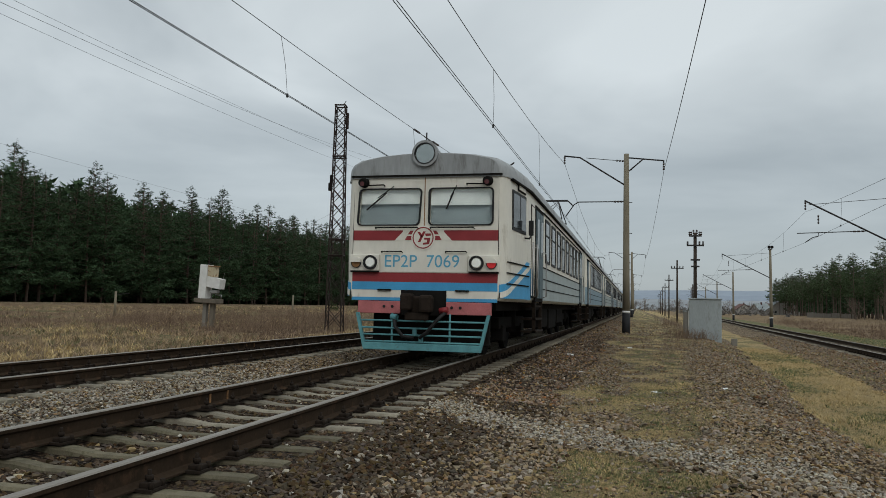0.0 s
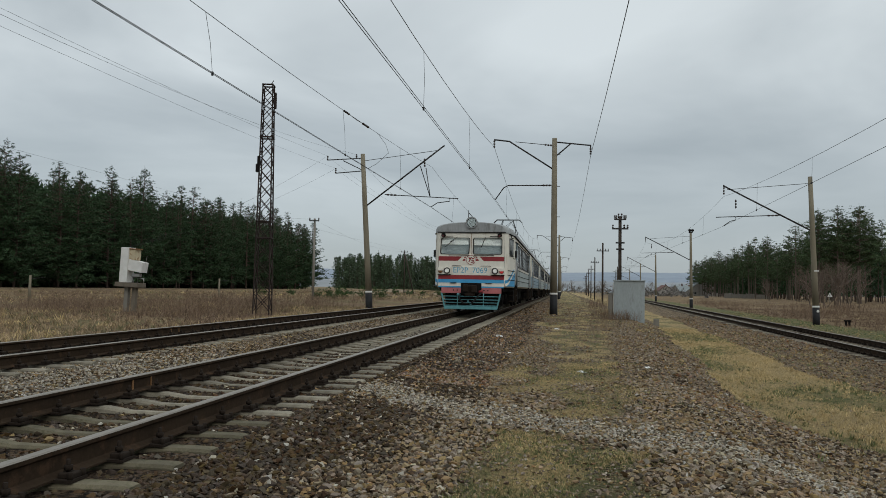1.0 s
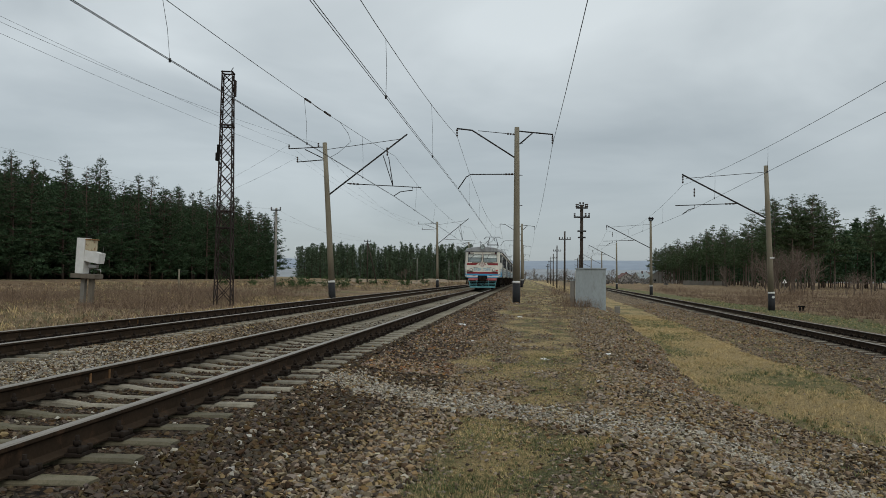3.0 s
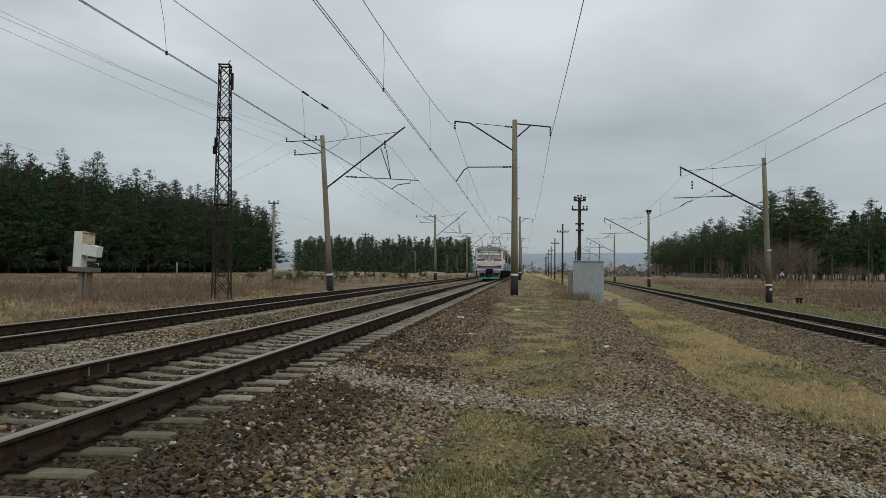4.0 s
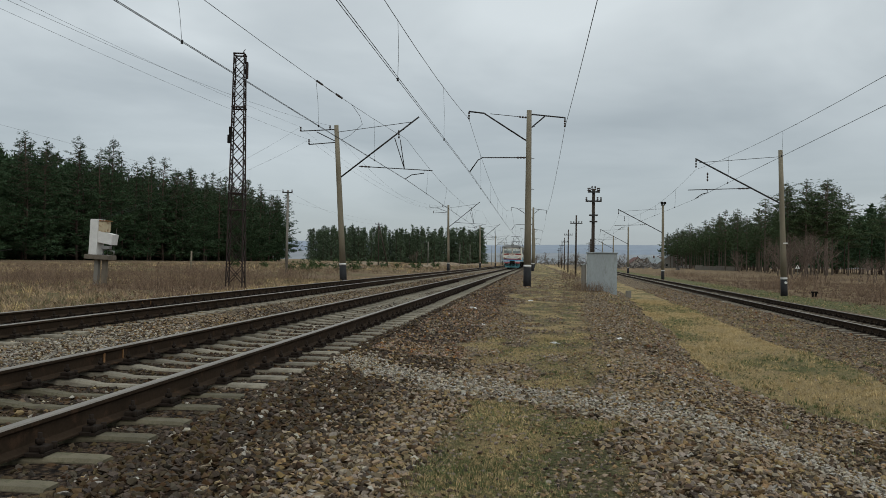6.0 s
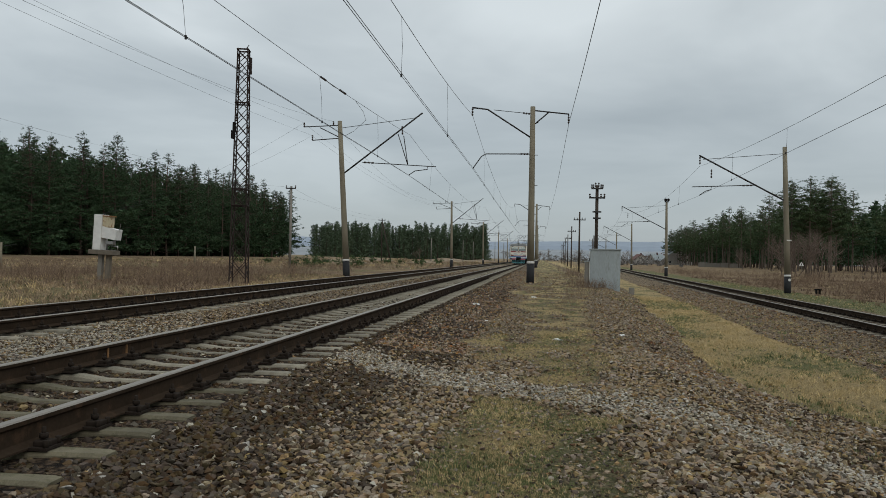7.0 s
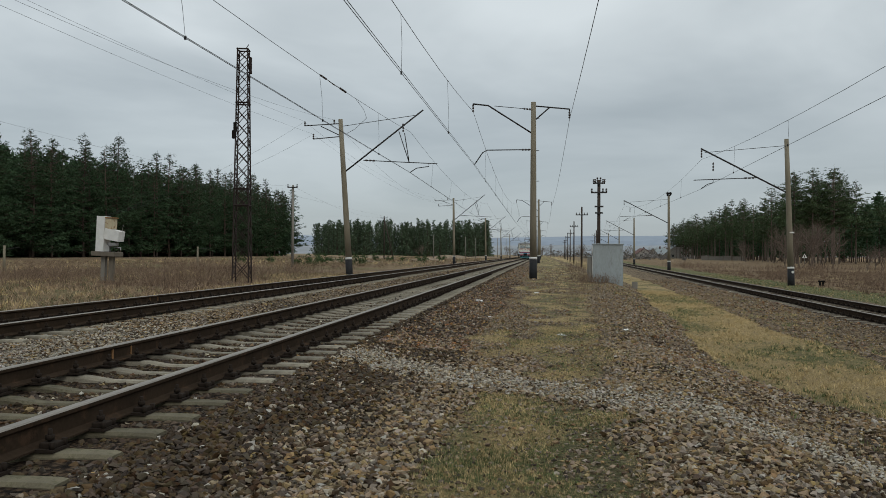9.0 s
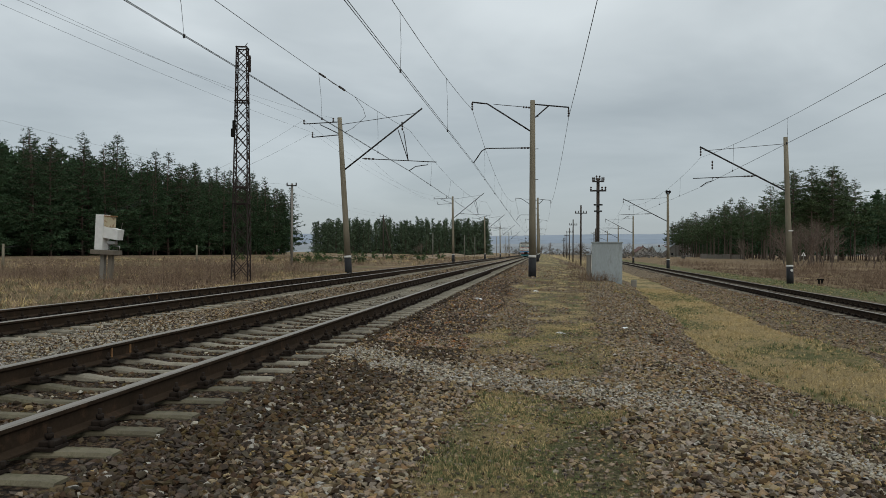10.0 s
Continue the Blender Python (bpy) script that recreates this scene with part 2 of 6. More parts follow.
# ---- mesh helpers ----
def mesh_of(bm, name, *mats, smooth=False):
    me = bpy.data.meshes.new(name)
    bm.normal_update()
    bm.to_mesh(me)
    bm.free()
    for m in mats:
        me.materials.append(m)
    if smooth:
        for p in me.polygons:
            p.use_smooth = True
    return me


def part(name, bm, material, parent=None, label="", smooth=False):
    mats = material if isinstance(material, (list, tuple)) else [material]
    ob = new(name, bm if isinstance(bm, bpy.types.Mesh) else mesh_of(bm, name, *mats, smooth=smooth))
    ob.parent = parent
    if label:
        tagged(ob, label)
    return ob


def empty(name, m, label, category, group="", kind=""):
    ob = new(name)
    ob.matrix_basis = m
    return tagged(ob, label, category, group, kind)


def box(bm, x0, x1, y0, y1, z0, z1, bevel=0.0, mi=0):
    v = [bm.verts.new((x, y, z)) for z in (z0, z1) for y in (y0, y1) for x in (x0, x1)]
    f = [bm.faces.new([v[i] for i in q]) for q in ((0, 2, 3, 1), (4, 5, 7, 6), (0, 1, 5, 4), (1, 3, 7, 5), (3, 2, 6, 7), (2, 0, 4, 6))]
    for q in f:
        q.material_index = mi
    if bevel:
        es = list({e for q in f for e in q.edges})
        r = bmesh.ops.bevel(bm, geom=es, offset=bevel, segments=2, affect="EDGES", profile=0.5)
        for q in r["faces"]:
            q.material_index = mi
    return f


def tube(bm, points, r, sides=6, mi=0, r2=None, cap=True):
    """A round bar along points, tapering from r to r2."""
    pts = [Vector(p) for p in points]
    rings = []
    for i, p in enumerate(pts):
        d = (pts[min(i + 1, len(pts) - 1)] - pts[max(i - 1, 0)]).normalized()
        a = d.cross(Vector((0, 0, 1)))
        if a.length < 1e-3:
            a = d.cross(Vector((1, 0, 0)))
        a.normalize()
        b = d.cross(a)
        rr = r if r2 is None else r + (r2 - r) * i / (len(pts) - 1)
        rings.append([bm.verts.new(p + (a * math.cos(2 * math.pi * k / sides) + b * math.sin(2 * math.pi * k / sides)) * rr) for k in range(sides)])
    for s, t in zip(rings, rings[1:]):
        for k in range(sides):
            f = bm.faces.new((s[k], s[(k + 1) % sides], t[(k + 1) % sides], t[k]))
            f.material_index, f.smooth = mi, sides > 5
    if cap:
        for q in (rings[0][::-1], rings[-1]):
            bm.faces.new(q).material_index = mi


def loft(bm, rings, mi=0, cap=True, smooth=False):
    """Skin closed rings of equal count."""
    vs = [[bm.verts.new(p) for p in r] for r in rings]
    for s, t in zip(vs, vs[1:]):
        for k in range(len(s)):
            f = bm.faces.new((s[k], s[(k + 1) % len(s)], t[(k + 1) % len(s)], t[k]))
            f.material_index, f.smooth = mi, smooth
    if cap:
        bm.faces.new(vs[0][::-1]).material_index = mi
        bm.faces.new(vs[-1]).material_index = mi
    return vs


def insulator(bm, p, q, r=0.06, sheds=3, mi=0):
    """A string of ceramic discs from p to q."""
    p, q = Vector(p), Vector(q)
    tube(bm, (p, q), r * 0.35, 6, mi)
    for k in range(sheds):
        c = p.lerp(q, (k + 0.5) / sheds)
        d = (q - p) / sheds * 0.3
        tube(bm, (c - d, c, c + d), r, 8, mi)


def lerp_table(x, table):
    for (a, u), (b, v) in zip(table, table[1:]):
        if x <= b:
            return u + (v - u) * max(0.0, (x - a) / (b - a))
    return table[-1][1]


def track3(y):
    return 9.0 + 0.041 * y


def bank_top(y):
    return 1.5 + min(max((y - 12) * 0.07, 0), 2.6)


def ground_z(x, y):
    e = max(track3(y), 6.5)
    top = bank_top(y)
    z = lerp_table(x, [(-4000, 0.05), (-76, 0.05), (-72, -0.40), (-58, -0.45), (-14, -0.5), (-12, -0.42), (-10.9, -0.40), (-10.0, -0.26), (-9.6, -0.235), (-6.9, -0.235), (-6.1, -0.215), (-5.45, -0.225), (-5.15, -0.208), (-4.85, -0.215), (-4.55, -0.258), (-3.21, -0.258), (-2.92, -0.220), (-2.5, -0.222), (-2.2, -0.24), (-1.9, -0.28), (-1.2, -0.33),
                       (top, -0.36), (top + 1.5, -0.80), (e - 2.4, -0.88), (e - 1.6, -0.777), (e - 0.7, -0.777), (e - 0.5, -0.805), (e + 0.5, -0.805), (e + 0.7, -0.777), (e + 1.6, -0.777), (e + 2.7, -0.9), (e + 30, -1.0), (4000, -1.0)])
    amp = 0.015 if -11 < x < -2 or abs(x - e) < 2 else 0.04
    if x < -16 or x > e + 6:
        amp = 0.14
    if y > 400 or abs(x) > 300:
        return z
    return z + amp * noise.noise(Vector((x * 0.5, y * 0.5, 0))) + 0.3 * amp * noise.noise(Vector((x * 2.1, y * 2.1, 5)))


# ---- the ground: one sheet to the horizon ----
def zone(x, y):
    """How grassy, how dark, how pale grey and how straw-coloured the ground is."""
    n1 = noise.noise(Vector((x * 0.45, y * 0.3, 2.0)))
    n2 = noise.noise(Vector((x * 1.6, y * 1.1, 8.0)))
    n3 = noise.noise(Vector((x * 0.13, y * 0.09, 5.0)))
    w = x + 0.3 * n1 + 0.2 * n2
    ww = x + 0.9 * n1 + 0.6 * n2
    e = max(track3(y), 6.5)
    top = bank_top(y)
    grass = dark = pale = 0.0
    straw = 0.5
    if w < -11.0:
        grass, straw = min(1, (-11.0 - w) / 1.2), 0.6 + 0.7 * n1 + 0.9 * n3
        if w > -14.5:
            straw = 0.95
            if y < 27 and w > -13.2:
                grass, pale = 0.35 + 0.6 * n2, 0.75
    elif w < -2.2:
        dark = 0.95 + 0.2 * n1 if w > -5.4 else 0.28 + 0.5 * n1
        if y < 14 and w < -5.4:
            pale = 0.65 * min(1, (14 - y) / 3)
    elif w < -0.95:
        if y < 8.2:
            dark = min(1.0, max(0.12, (-1.05 - w) / 0.75))
        else:
            dark = 0.72 if y < 38 else 0.45
    elif w < top:
        grass = min(0.9, max(0.05, 0.66 + 0.6 * n1 + 1.0 * n2)) * min(1, max(0.05, (ww + 0.85) / 0.8)) * min(1, max(0.15, (top - 0.1 - ww) / 0.9))
        straw = 0.48 + 0.7 * n2
        if y < 7.4:
            inside = min(1.0, max(0.0, (0.95 - abs(x + 0.05)) / 0.45))
            grass = min(0.85, max(0.0, 0.62 + 0.5 * n1 + 0.6 * n2)) * inside
            straw, dark = 0.42 + 0.7 * n2, 0.14 + 0.3 * n1
            dark = max(dark, 0.95 - math.hypot(x - 2.3, y - 5.2) / 0.9)
            pale = 0.22
    elif w < top + 1.35 + min(3.0, max(0.0, 11.5 - y)) * 0.42:
        grass, pale = max(0, 0.12 + 0.5 * n2), 0.25
        dark = 0.25 + 0.5 * n2
        if y < 7.0:
            dark = max(dark, 0.95 - math.hypot(x - 2.3, y - 5.2) / 0.9)
    elif w < e - 3.9:
        grass, straw = 0.95, max(0.42, 0.8 + 1.3 * n1 - 0.6 * max(0.0, n2))
    elif w < e + 3.0:
        pale, dark = (0.0, 0.85) if abs(w - e) < 1.5 else (0.2, 0.30)
        grass = 0.2 + 0.5 * n2 if w < e - 2 else 0
    else:
        grass, straw = 1.0, (0.05 if w < e + 6.2 else 0.8 + 0.5 * n1)
    if -76.5 < x < -72 and y > 30:
        grass, straw, dark = 0.4 + 0.9 * n1, 1.0, 0.0
    # a worn strip of pale crushed stone runs across the path
    band = abs(y - (7.95 - 0.55 * x) + 0.35 * n1 + 0.25 * n2) / 0.72
    if -2.45 < x < 6 and band < 1.4:
        k = min(0.9, (1.4 - band) / 1.1)
        pale, grass, dark = max(pale, k), grass * (1 - k), dark * (1 - k)
    return grass, dark, pale, straw


def steps(stops):
    out = []
    for (a, d), (b, _) in zip(stops, stops[1:]):
        k = max(1, round((b - a) / d))
        out += [a + (b - a) * i / k for i in range(k)]
    return out + [stops[-1][0]]


def ground_material():
    m = bpy.data.materials.new("gravel_and_dry_grass")
    m.use_nodes = True
    n, l = m.node_tree.nodes, m.node_tree.links
    bs = n["Principled BSDF"]
    bs.inputs["Roughness"].default_value, bs.inputs["Specular IOR Level"].default_value = 0.95, 0.15
    tc = n.new("ShaderNodeTexCoord")
    at = {}
    for k in ("grass", "dark", "pale", "straw"):
        at[k] = n.new("ShaderNodeAttribute")
        at[k].attribute_name = k

    def tex(scale, detail=4, rough=0.6):
        t = n.new("ShaderNodeTexNoise")
        t.inputs["Scale"].default_value, t.inputs["Detail"].default_value, t.inputs["Roughness"].default_value = scale, detail, rough
        l.new(tc.outputs["Object"], t.inputs["Vector"])
        return t.outputs[0]

    def mix(f, a, b):
        x = n.new("ShaderNodeMix"); x.data_type = "RGBA"
        for s, v in (("Factor", f), ("A", a), ("B", b)):
            if isinstance(v, tuple):
                x.inputs[s].default_value = (*v, 1)
            else:
                l.new(v, x.inputs[s])
        return x.outputs["Result"]

    def edge(f, noise_out, spread=0.6):
        # a soft weight broken up by noise
        a = n.new("ShaderNodeMath"); a.operation = "MULTIPLY_ADD"; a.inputs[1].default_value = spread; a.inputs[2].default_value = -spread / 2
        l.new(noise_out, a.inputs[0])
        b = n.new("ShaderNodeMath"); b.operation = "ADD"; b.use_clamp = True
        l.new(f, b.inputs[0]); l.new(a.outputs[0], b.inputs[1])
        r = ramp_node(n, [(0.35, (0, 0, 0)), (0.65, (1, 1, 1))])
        l.new(b.outputs[0], r.inputs[0])
        return r.outputs[0]

    vor = n.new("ShaderNodeTexVoronoi"); vor.inputs["Scale"].default_value = 24
    l.new(tc.outputs["Object"], vor.inputs["Vector"])
    cell = ramp_node(n, [(0.0, (0.17, 0.12, 0.075)), (0.5, (0.31, 0.228, 0.145)), (1.0, (0.45, 0.355, 0.24))])
    sx = n.new("ShaderNodeSeparateColor")
    l.new(vor.outputs["Color"], sx.inputs[0]); l.new(sx.outputs[0], cell.inputs[0])
    grey = ramp_node(n, [(0.0, (0.29, 0.255, 0.20)), (1.0, (0.54, 0.48, 0.385))])
    l.new(sx.outputs[1], grey.inputs[0])
    brown = ramp_node(n, [(0.0, (0.042, 0.028, 0.018)), (0.6, (0.11, 0.072, 0.043)), (1.0, (0.20, 0.135, 0.085))])
    l.new(sx.outputs[2], brown.inputs[0])
    stone = mix(edge(at["dark"].outputs["Fac"], tex(3)), cell.outputs[0], brown.outputs[0])
    # shade between stones, multiplied into the gravel colour by cell distance
    gap_shade = ramp_node(n, [(0.25, (1, 1, 1)), (0.68, (0.22, 0.20, 0.18))])
    l.new(vor.outputs["Distance"], gap_shade.inputs[0])
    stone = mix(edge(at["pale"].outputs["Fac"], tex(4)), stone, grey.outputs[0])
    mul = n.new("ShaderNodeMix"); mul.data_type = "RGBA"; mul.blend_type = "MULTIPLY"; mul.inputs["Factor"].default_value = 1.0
    l.new(stone, mul.inputs["A"]); l.new(gap_shade.outputs[0], mul.inputs["B"])
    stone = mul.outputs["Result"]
    straw = ramp_node(n, [(0.36, (0.12, 0.086, 0.04)), (0.5, (0.33, 0.245, 0.118)), (0.63, (0.56, 0.43, 0.23))])
    l.new(tex(34, 8, 0.9), straw.inputs[0])
    green = ramp_node(n, [(0.38, (0.045, 0.050, 0.019)), (0.62, (0.212, 0.205, 0.09))])
    l.new(tex(40, 8, 0.9), green.inputs[0])
    grass = mix(edge(at["straw"].outputs["Fac"], tex(1.3, 5), 1.0), green.outputs[0], straw.outputs[0])
    brownish = ramp_node(n, [(0.26, (0, 0, 0)), (0.50, (0.95, 0.95, 0.95))])
    l.new(tex(0.16, 5), brownish.inputs[0])
    dull = n.new("ShaderNodeMath"); dull.operation = "MULTIPLY"
    dry = n.new("ShaderNodeMath"); dry.operation = "MULTIPLY"; dry.use_clamp = True; dry.inputs[1].default_value = 1.5
    l.new(at["straw"].outputs["Fac"], dry.inputs[0])
    l.new(brownish.outputs[0], dull.inputs[0]); l.new(dry.outputs[0], dull.inputs[1])
    place = n.new("ShaderNodeSeparateXYZ")
    l.new(tc.outputs["Object"], place.inputs[0])
    off = n.new("ShaderNodeMath"); off.operation = "ABSOLUTE"
    l.new(place.outputs[0], off.inputs[0])
    away = n.new("ShaderNodeMapRange")
    away.inputs["From Min"].default_value, away.inputs["From Max"].default_value = 9.0, 13.0
    l.new(off.outputs[0], away.inputs["Value"])
    field = n.new("ShaderNodeMath"); field.operation = "MULTIPLY"
    l.new(dull.outputs[0], field.inputs[0]); l.new(away.outputs[0], field.inputs[1])
    grass = mix(field.outputs[0], grass, (0.16, 0.108, 0.066))
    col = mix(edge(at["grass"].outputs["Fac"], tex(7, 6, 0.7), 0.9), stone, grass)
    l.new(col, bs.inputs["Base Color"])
    h = n.new("ShaderNodeMath"); h.operation = "MULTIPLY_ADD"; h.inputs[1].default_value = -0.8
    l.new(vor.outputs["Distance"], h.inputs[0]); l.new(tex(45, 6, 0.85), h.inputs[2])
    b = n.new("ShaderNodeBump"); b.inputs["Strength"].default_value, b.inputs["Distance"].default_value = 1.0, 0.06
    l.new(h.outputs[0], b.inputs["Height"]); l.new(b.outputs[0], bs.inputs["Normal"])
    return m


def build_ground():
    xs = steps([(-3500, 800), (-300, 60), (-120, 4), (-60, 8), (-24, 2), (-14, 0.5), (-11.2, 0.2), (-2.6, 0.14), (4, 0.2), (14, 0.7), (24, 4), (60, 20), (300, 800), (3500, 1)])
    ys = steps([(-800, 200), (-40, 12), (2.5, 0.16), (16, 0.3), (40, 0.8), (80, 3), (160, 10), (400, 100), (1000, 500), (3500, 1)])
    nx = len(xs)
    verts = [(x, y, ground_z(x, y)) for y in ys for x in xs]
    faces = [(j * nx + i, j * nx + i + 1, (j + 1) * nx + i + 1, (j + 1) * nx + i) for j in range(len(ys) - 1) for i in range(nx - 1)]
    me = bpy.data.meshes.new("ground")
    me.from_pydata(verts, [], faces)
    z = np.array([zone(x, y) for x, y, _ in verts], dtype=np.float32)
    for k, name in enumerate(("grass", "dark", "pale", "straw")):
        a = me.attributes.new(name, "FLOAT", "POINT")
        a.data.foreach_set("value", np.ascontiguousarray(np.clip(z[:, k], 0, 1)))
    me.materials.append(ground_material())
    for p in me.polygons:
        p.use_smooth = True
    tagged(new("ground", me), "gravel embankment with dry winter grass beside the tracks", "ground", kind="structure")


build_ground()


# ---- tracks ----
RAIL = [(-0.075, -0.18), (0.075, -0.18), (0.075, -0.168), (0.012, -0.145), (0.010, -0.055), (0.036, -0.035), (0.0375, -0.010), (0.030, -0.001), (-0.030, -0.001),
        (-0.0375, -0.010), (-0.036, -0.035), (-0.010, -0.055), (-0.012, -0.145), (-0.075, -0.168)]


def rail_mesh(y0, y1):
    bm = bmesh.new()
    ys = [y0 + (y1 - y0) * i / 30 for i in range(31)]
    vs = loft(bm, [[(x, y, z) for x, z in RAIL] for y in ys])
    bm.faces.ensure_lookup_table()
    for f in bm.faces:
        c = f.calc_center_median()
        if c.z > -0.012 and len(f.verts) == 4:
            f.material_index = 1
    bmesh.ops.recalc_face_normals(bm, faces=bm.faces)
    return mesh_of(bm, "rail", M["rail_side"], M["rail_head"])


def sleeper_mesh(seed, material="sleeper"):
    rnd = random.Random(seed)
    bm = bmesh.new()
    prof = [(-1.35, -0.006), (-1.31, 0.002), (-0.98, 0.0), (-0.55, -0.015), (-0.3, -0.045), (0.3, -0.045), (0.55, -0.015), (0.98, 0.0), (1.31, 0.002), (1.35, -0.006)]
    rings = []
    for x, dz in prof:
        j = rnd.uniform(-0.006, 0.006)
        hw, z = (0.080 if abs(x) > 0.5 else 0.066) + j, -0.19 + dz
        rings.append([(x, -hw - 0.015, -0.36), (x, hw + 0.015, -0.36), (x, hw, z - 0.02), (x, hw - 0.02, z), (x, -hw + 0.02, z), (x, -hw, z - 0.02)])
    loft(bm, rings)
    bmesh.ops.recalc_face_normals(bm, faces=bm.faces)
    return mesh_of(bm, "sleeper", M[material])


def fastening_mesh():
    bm = bmesh.new()
    box(bm, -0.19, 0.19, -0.085, 0.085, -0.186, -0.168)
    for s in (-1, 1):
        box(bm, s * 0.125 - 0.05, s * 0.125 + 0.05, -0.05, 0.05, -0.17, -0.135, 0.008)
        tube(bm, [(s * 0.115, 0, -0.14), (s * 0.115, 0, -0.06)], 0.013, 6)
        tube(bm, [(s * 0.115, 0, -0.125), (s * 0.115, 0, -0.095)], 0.026, 6)
        for d in (-0.06, 0.06):
            tube(bm, [(s * 0.17, d, -0.17), (s * 0.17, d, -0.125)], 0.017, 6)
    return mesh_of(bm, "rail_fastening", M["clip"])


def bond_mesh():
    bm = bmesh.new()
    for y in (-0.19, 0.19):
        box(bm, 0.008, 0.022, y - 0.012, y + 0.012, -0.15, -0.04)
    return mesh_of(bm, "rail_bond", M["rust_sheet"])


SLEEPERS = [sleeper_mesh(k) for k in range(5)]
OLIVE = [sleeper_mesh(k, "olive_sleeper") for k in range(3)]
FASTENING = fastening_mesh()
BOND = bond_mesh()


def build_track(name, m, y0, y1, label, clips_to, pitch=0.547, joints=()):
    tr = empty(name, m, label, "railway track", kind="structure")
    for s in (-0.797, 0.797):
        ob = part("rail", rail_mesh(-20, 620), None, tr, "rusty steel rail with a polished running surface")
        ob.location.x = s
        for y in joints if s < 0 else ():
            part("rail_bond", BOND, None, tr).location = (s, y, 0)
    rnd = random.Random(name)
    y, k = y0, 0
    while k < 290:
        # sleepers nearest the start take the darker olive colour
        sl = part("sleeper", OLIVE[k % 3] if y < 6.6 else SLEEPERS[k % 5], None, tr)
        sl.location = (rnd.uniform(-0.02, 0.02), y, rnd.uniform(-0.008, 0.004))
        sl.rotation_euler.z = rnd.uniform(-0.012, 0.012)
        if y < clips_to:
            for s in (-0.797, 0.797):
                part("rail_fastening", FASTENING, None, sl).location.x = s
        y += pitch
        k += 1
    bm = bmesh.new()
    while y < y1:
        box(bm, -1.35, 1.35, y - 0.09, y + 0.09, -0.30, -0.19)
        y += pitch
    tagged(part("far_sleepers", bm, M["sleeper"], tr), kind="stuff")
    return tr


build_track("track_near", pose(-3.88, 0, 0), 2.13, 420, "railway track on concrete sleepers and brown ballast", 45, joints=(8.05,))
build_track("track_middle", pose(-8.38, 0, 0), 6.4, 420, "railway track on concrete sleepers with rusty rails", 40, joints=(17.2,))
build_track("track_far", pose(9.0, 0, -0.58, 0, 0, -math.degrees(math.atan(0.041))), 12.0, 420, "single railway track lower down beside a grass strip", 40)


# ---- line poles ----
def concrete_pole(name, x, y, z0, top, lean, material, label, base_h=1.1, group="catenary poles"):
    """A tapered concrete pole with a black foot and a white band; returns it and a map from height to the axis."""
    p = empty(name, pose(x, y, z0), label, "pole", group)
    h = top - z0
    bm = bmesh.new()
    tube(bm, [(lean * t, 0, h * t) for t in (base_h / h, 0.35, 0.7, 1.0)], 0.20, 16, r2=0.135)
    part("shaft", bm, material, p)
    bm = bmesh.new()
    tube(bm, [(0, 0, -0.4), (lean * base_h / h, 0, base_h - 0.06)], 0.225, 16, r2=0.21)
    part("foot", bm, M["black_paint"], p, "black painted foot")
    bm = bmesh.new()
    tube(bm, [(lean * (base_h - 0.06) / h, 0, base_h - 0.06), (lean * (base_h + 0.06) / h, 0, base_h + 0.06)], 0.214, 16)
    part("band", bm, M["white_paint"], p, "white painted band")
    return p


def bars(name, p, segs, r, material, sides=6):
    bm = bmesh.new()
    for s in segs:
        tube(bm, s, r, sides)
    return part(name, bm, material, p)


def strings(p, segs, r=0.055, sheds=3):
    for a, b in segs:
        bm = bmesh.new()
        insulator(bm, a, b, r, sheds)
        part("insulator", bm, M["ceramic"], p)


def centre_pole(y, x=-0.46, z0=-0.28):
    """Pole between near track and path: a cranked bracket over the track, and an outrigger for the feeder."""
    p = concrete_pole("catenary_pole", x, y, z0, 9.5, -0.03, M["concrete"], "concrete catenary pole with black foot and steel brackets")
    b = -z0
    bars("bracket", p, [[(-0.12, 0, 7.78 + b), (-2.55, 0, 9.36 + b), (-3.42, 0, 9.47 + b)]], 0.045, M["dark_steel"])
    bars("top_tie", p, [[(-0.1, 0, 9.1 + b), (-2.2, 0, 9.33 + b)]], 0.018, M["dark_steel"])
    bars("registration_arm", p, [[(-0.12, 0, 6.86 + b), (-2.6, 0, 6.86 + b), (-2.85, 0, 6.72 + b), (-3.31, 0, 6.05 + b)]], 0.032, M["dark_steel"])
    bars("feeder_bracket", p, [[(0.1, 0, 9.28 + b), (1.95, 0, 9.08 + b)], [(0.12, 0, 8.55 + b), (0.85, 0, 9.18 + b)], [(1.95, 0, 9.1 + b), (1.95, 0, 8.95 + b)]], 0.04, M["dark_steel"])
    strings(p, [((-3.40, 0, 9.45 + b), (-3.40, 0, 9.0 + b)), ((1.95, 0, 8.95 + b), (1.95, 0, 8.55 + b)), ((-0.2, 0, 6.86 + b), (-0.7, 0, 6.86 + b)), ((-0.15, 0, 9.1 + b), (-0.6, 0, 9.15 + b))])
    for h in (5.1, 6.8, 8.6):
        bars("step_iron", p, [[(0.13, 0, h + b), (0.3, 0, h + b)]], 0.018, M["dark_steel"])
    return p


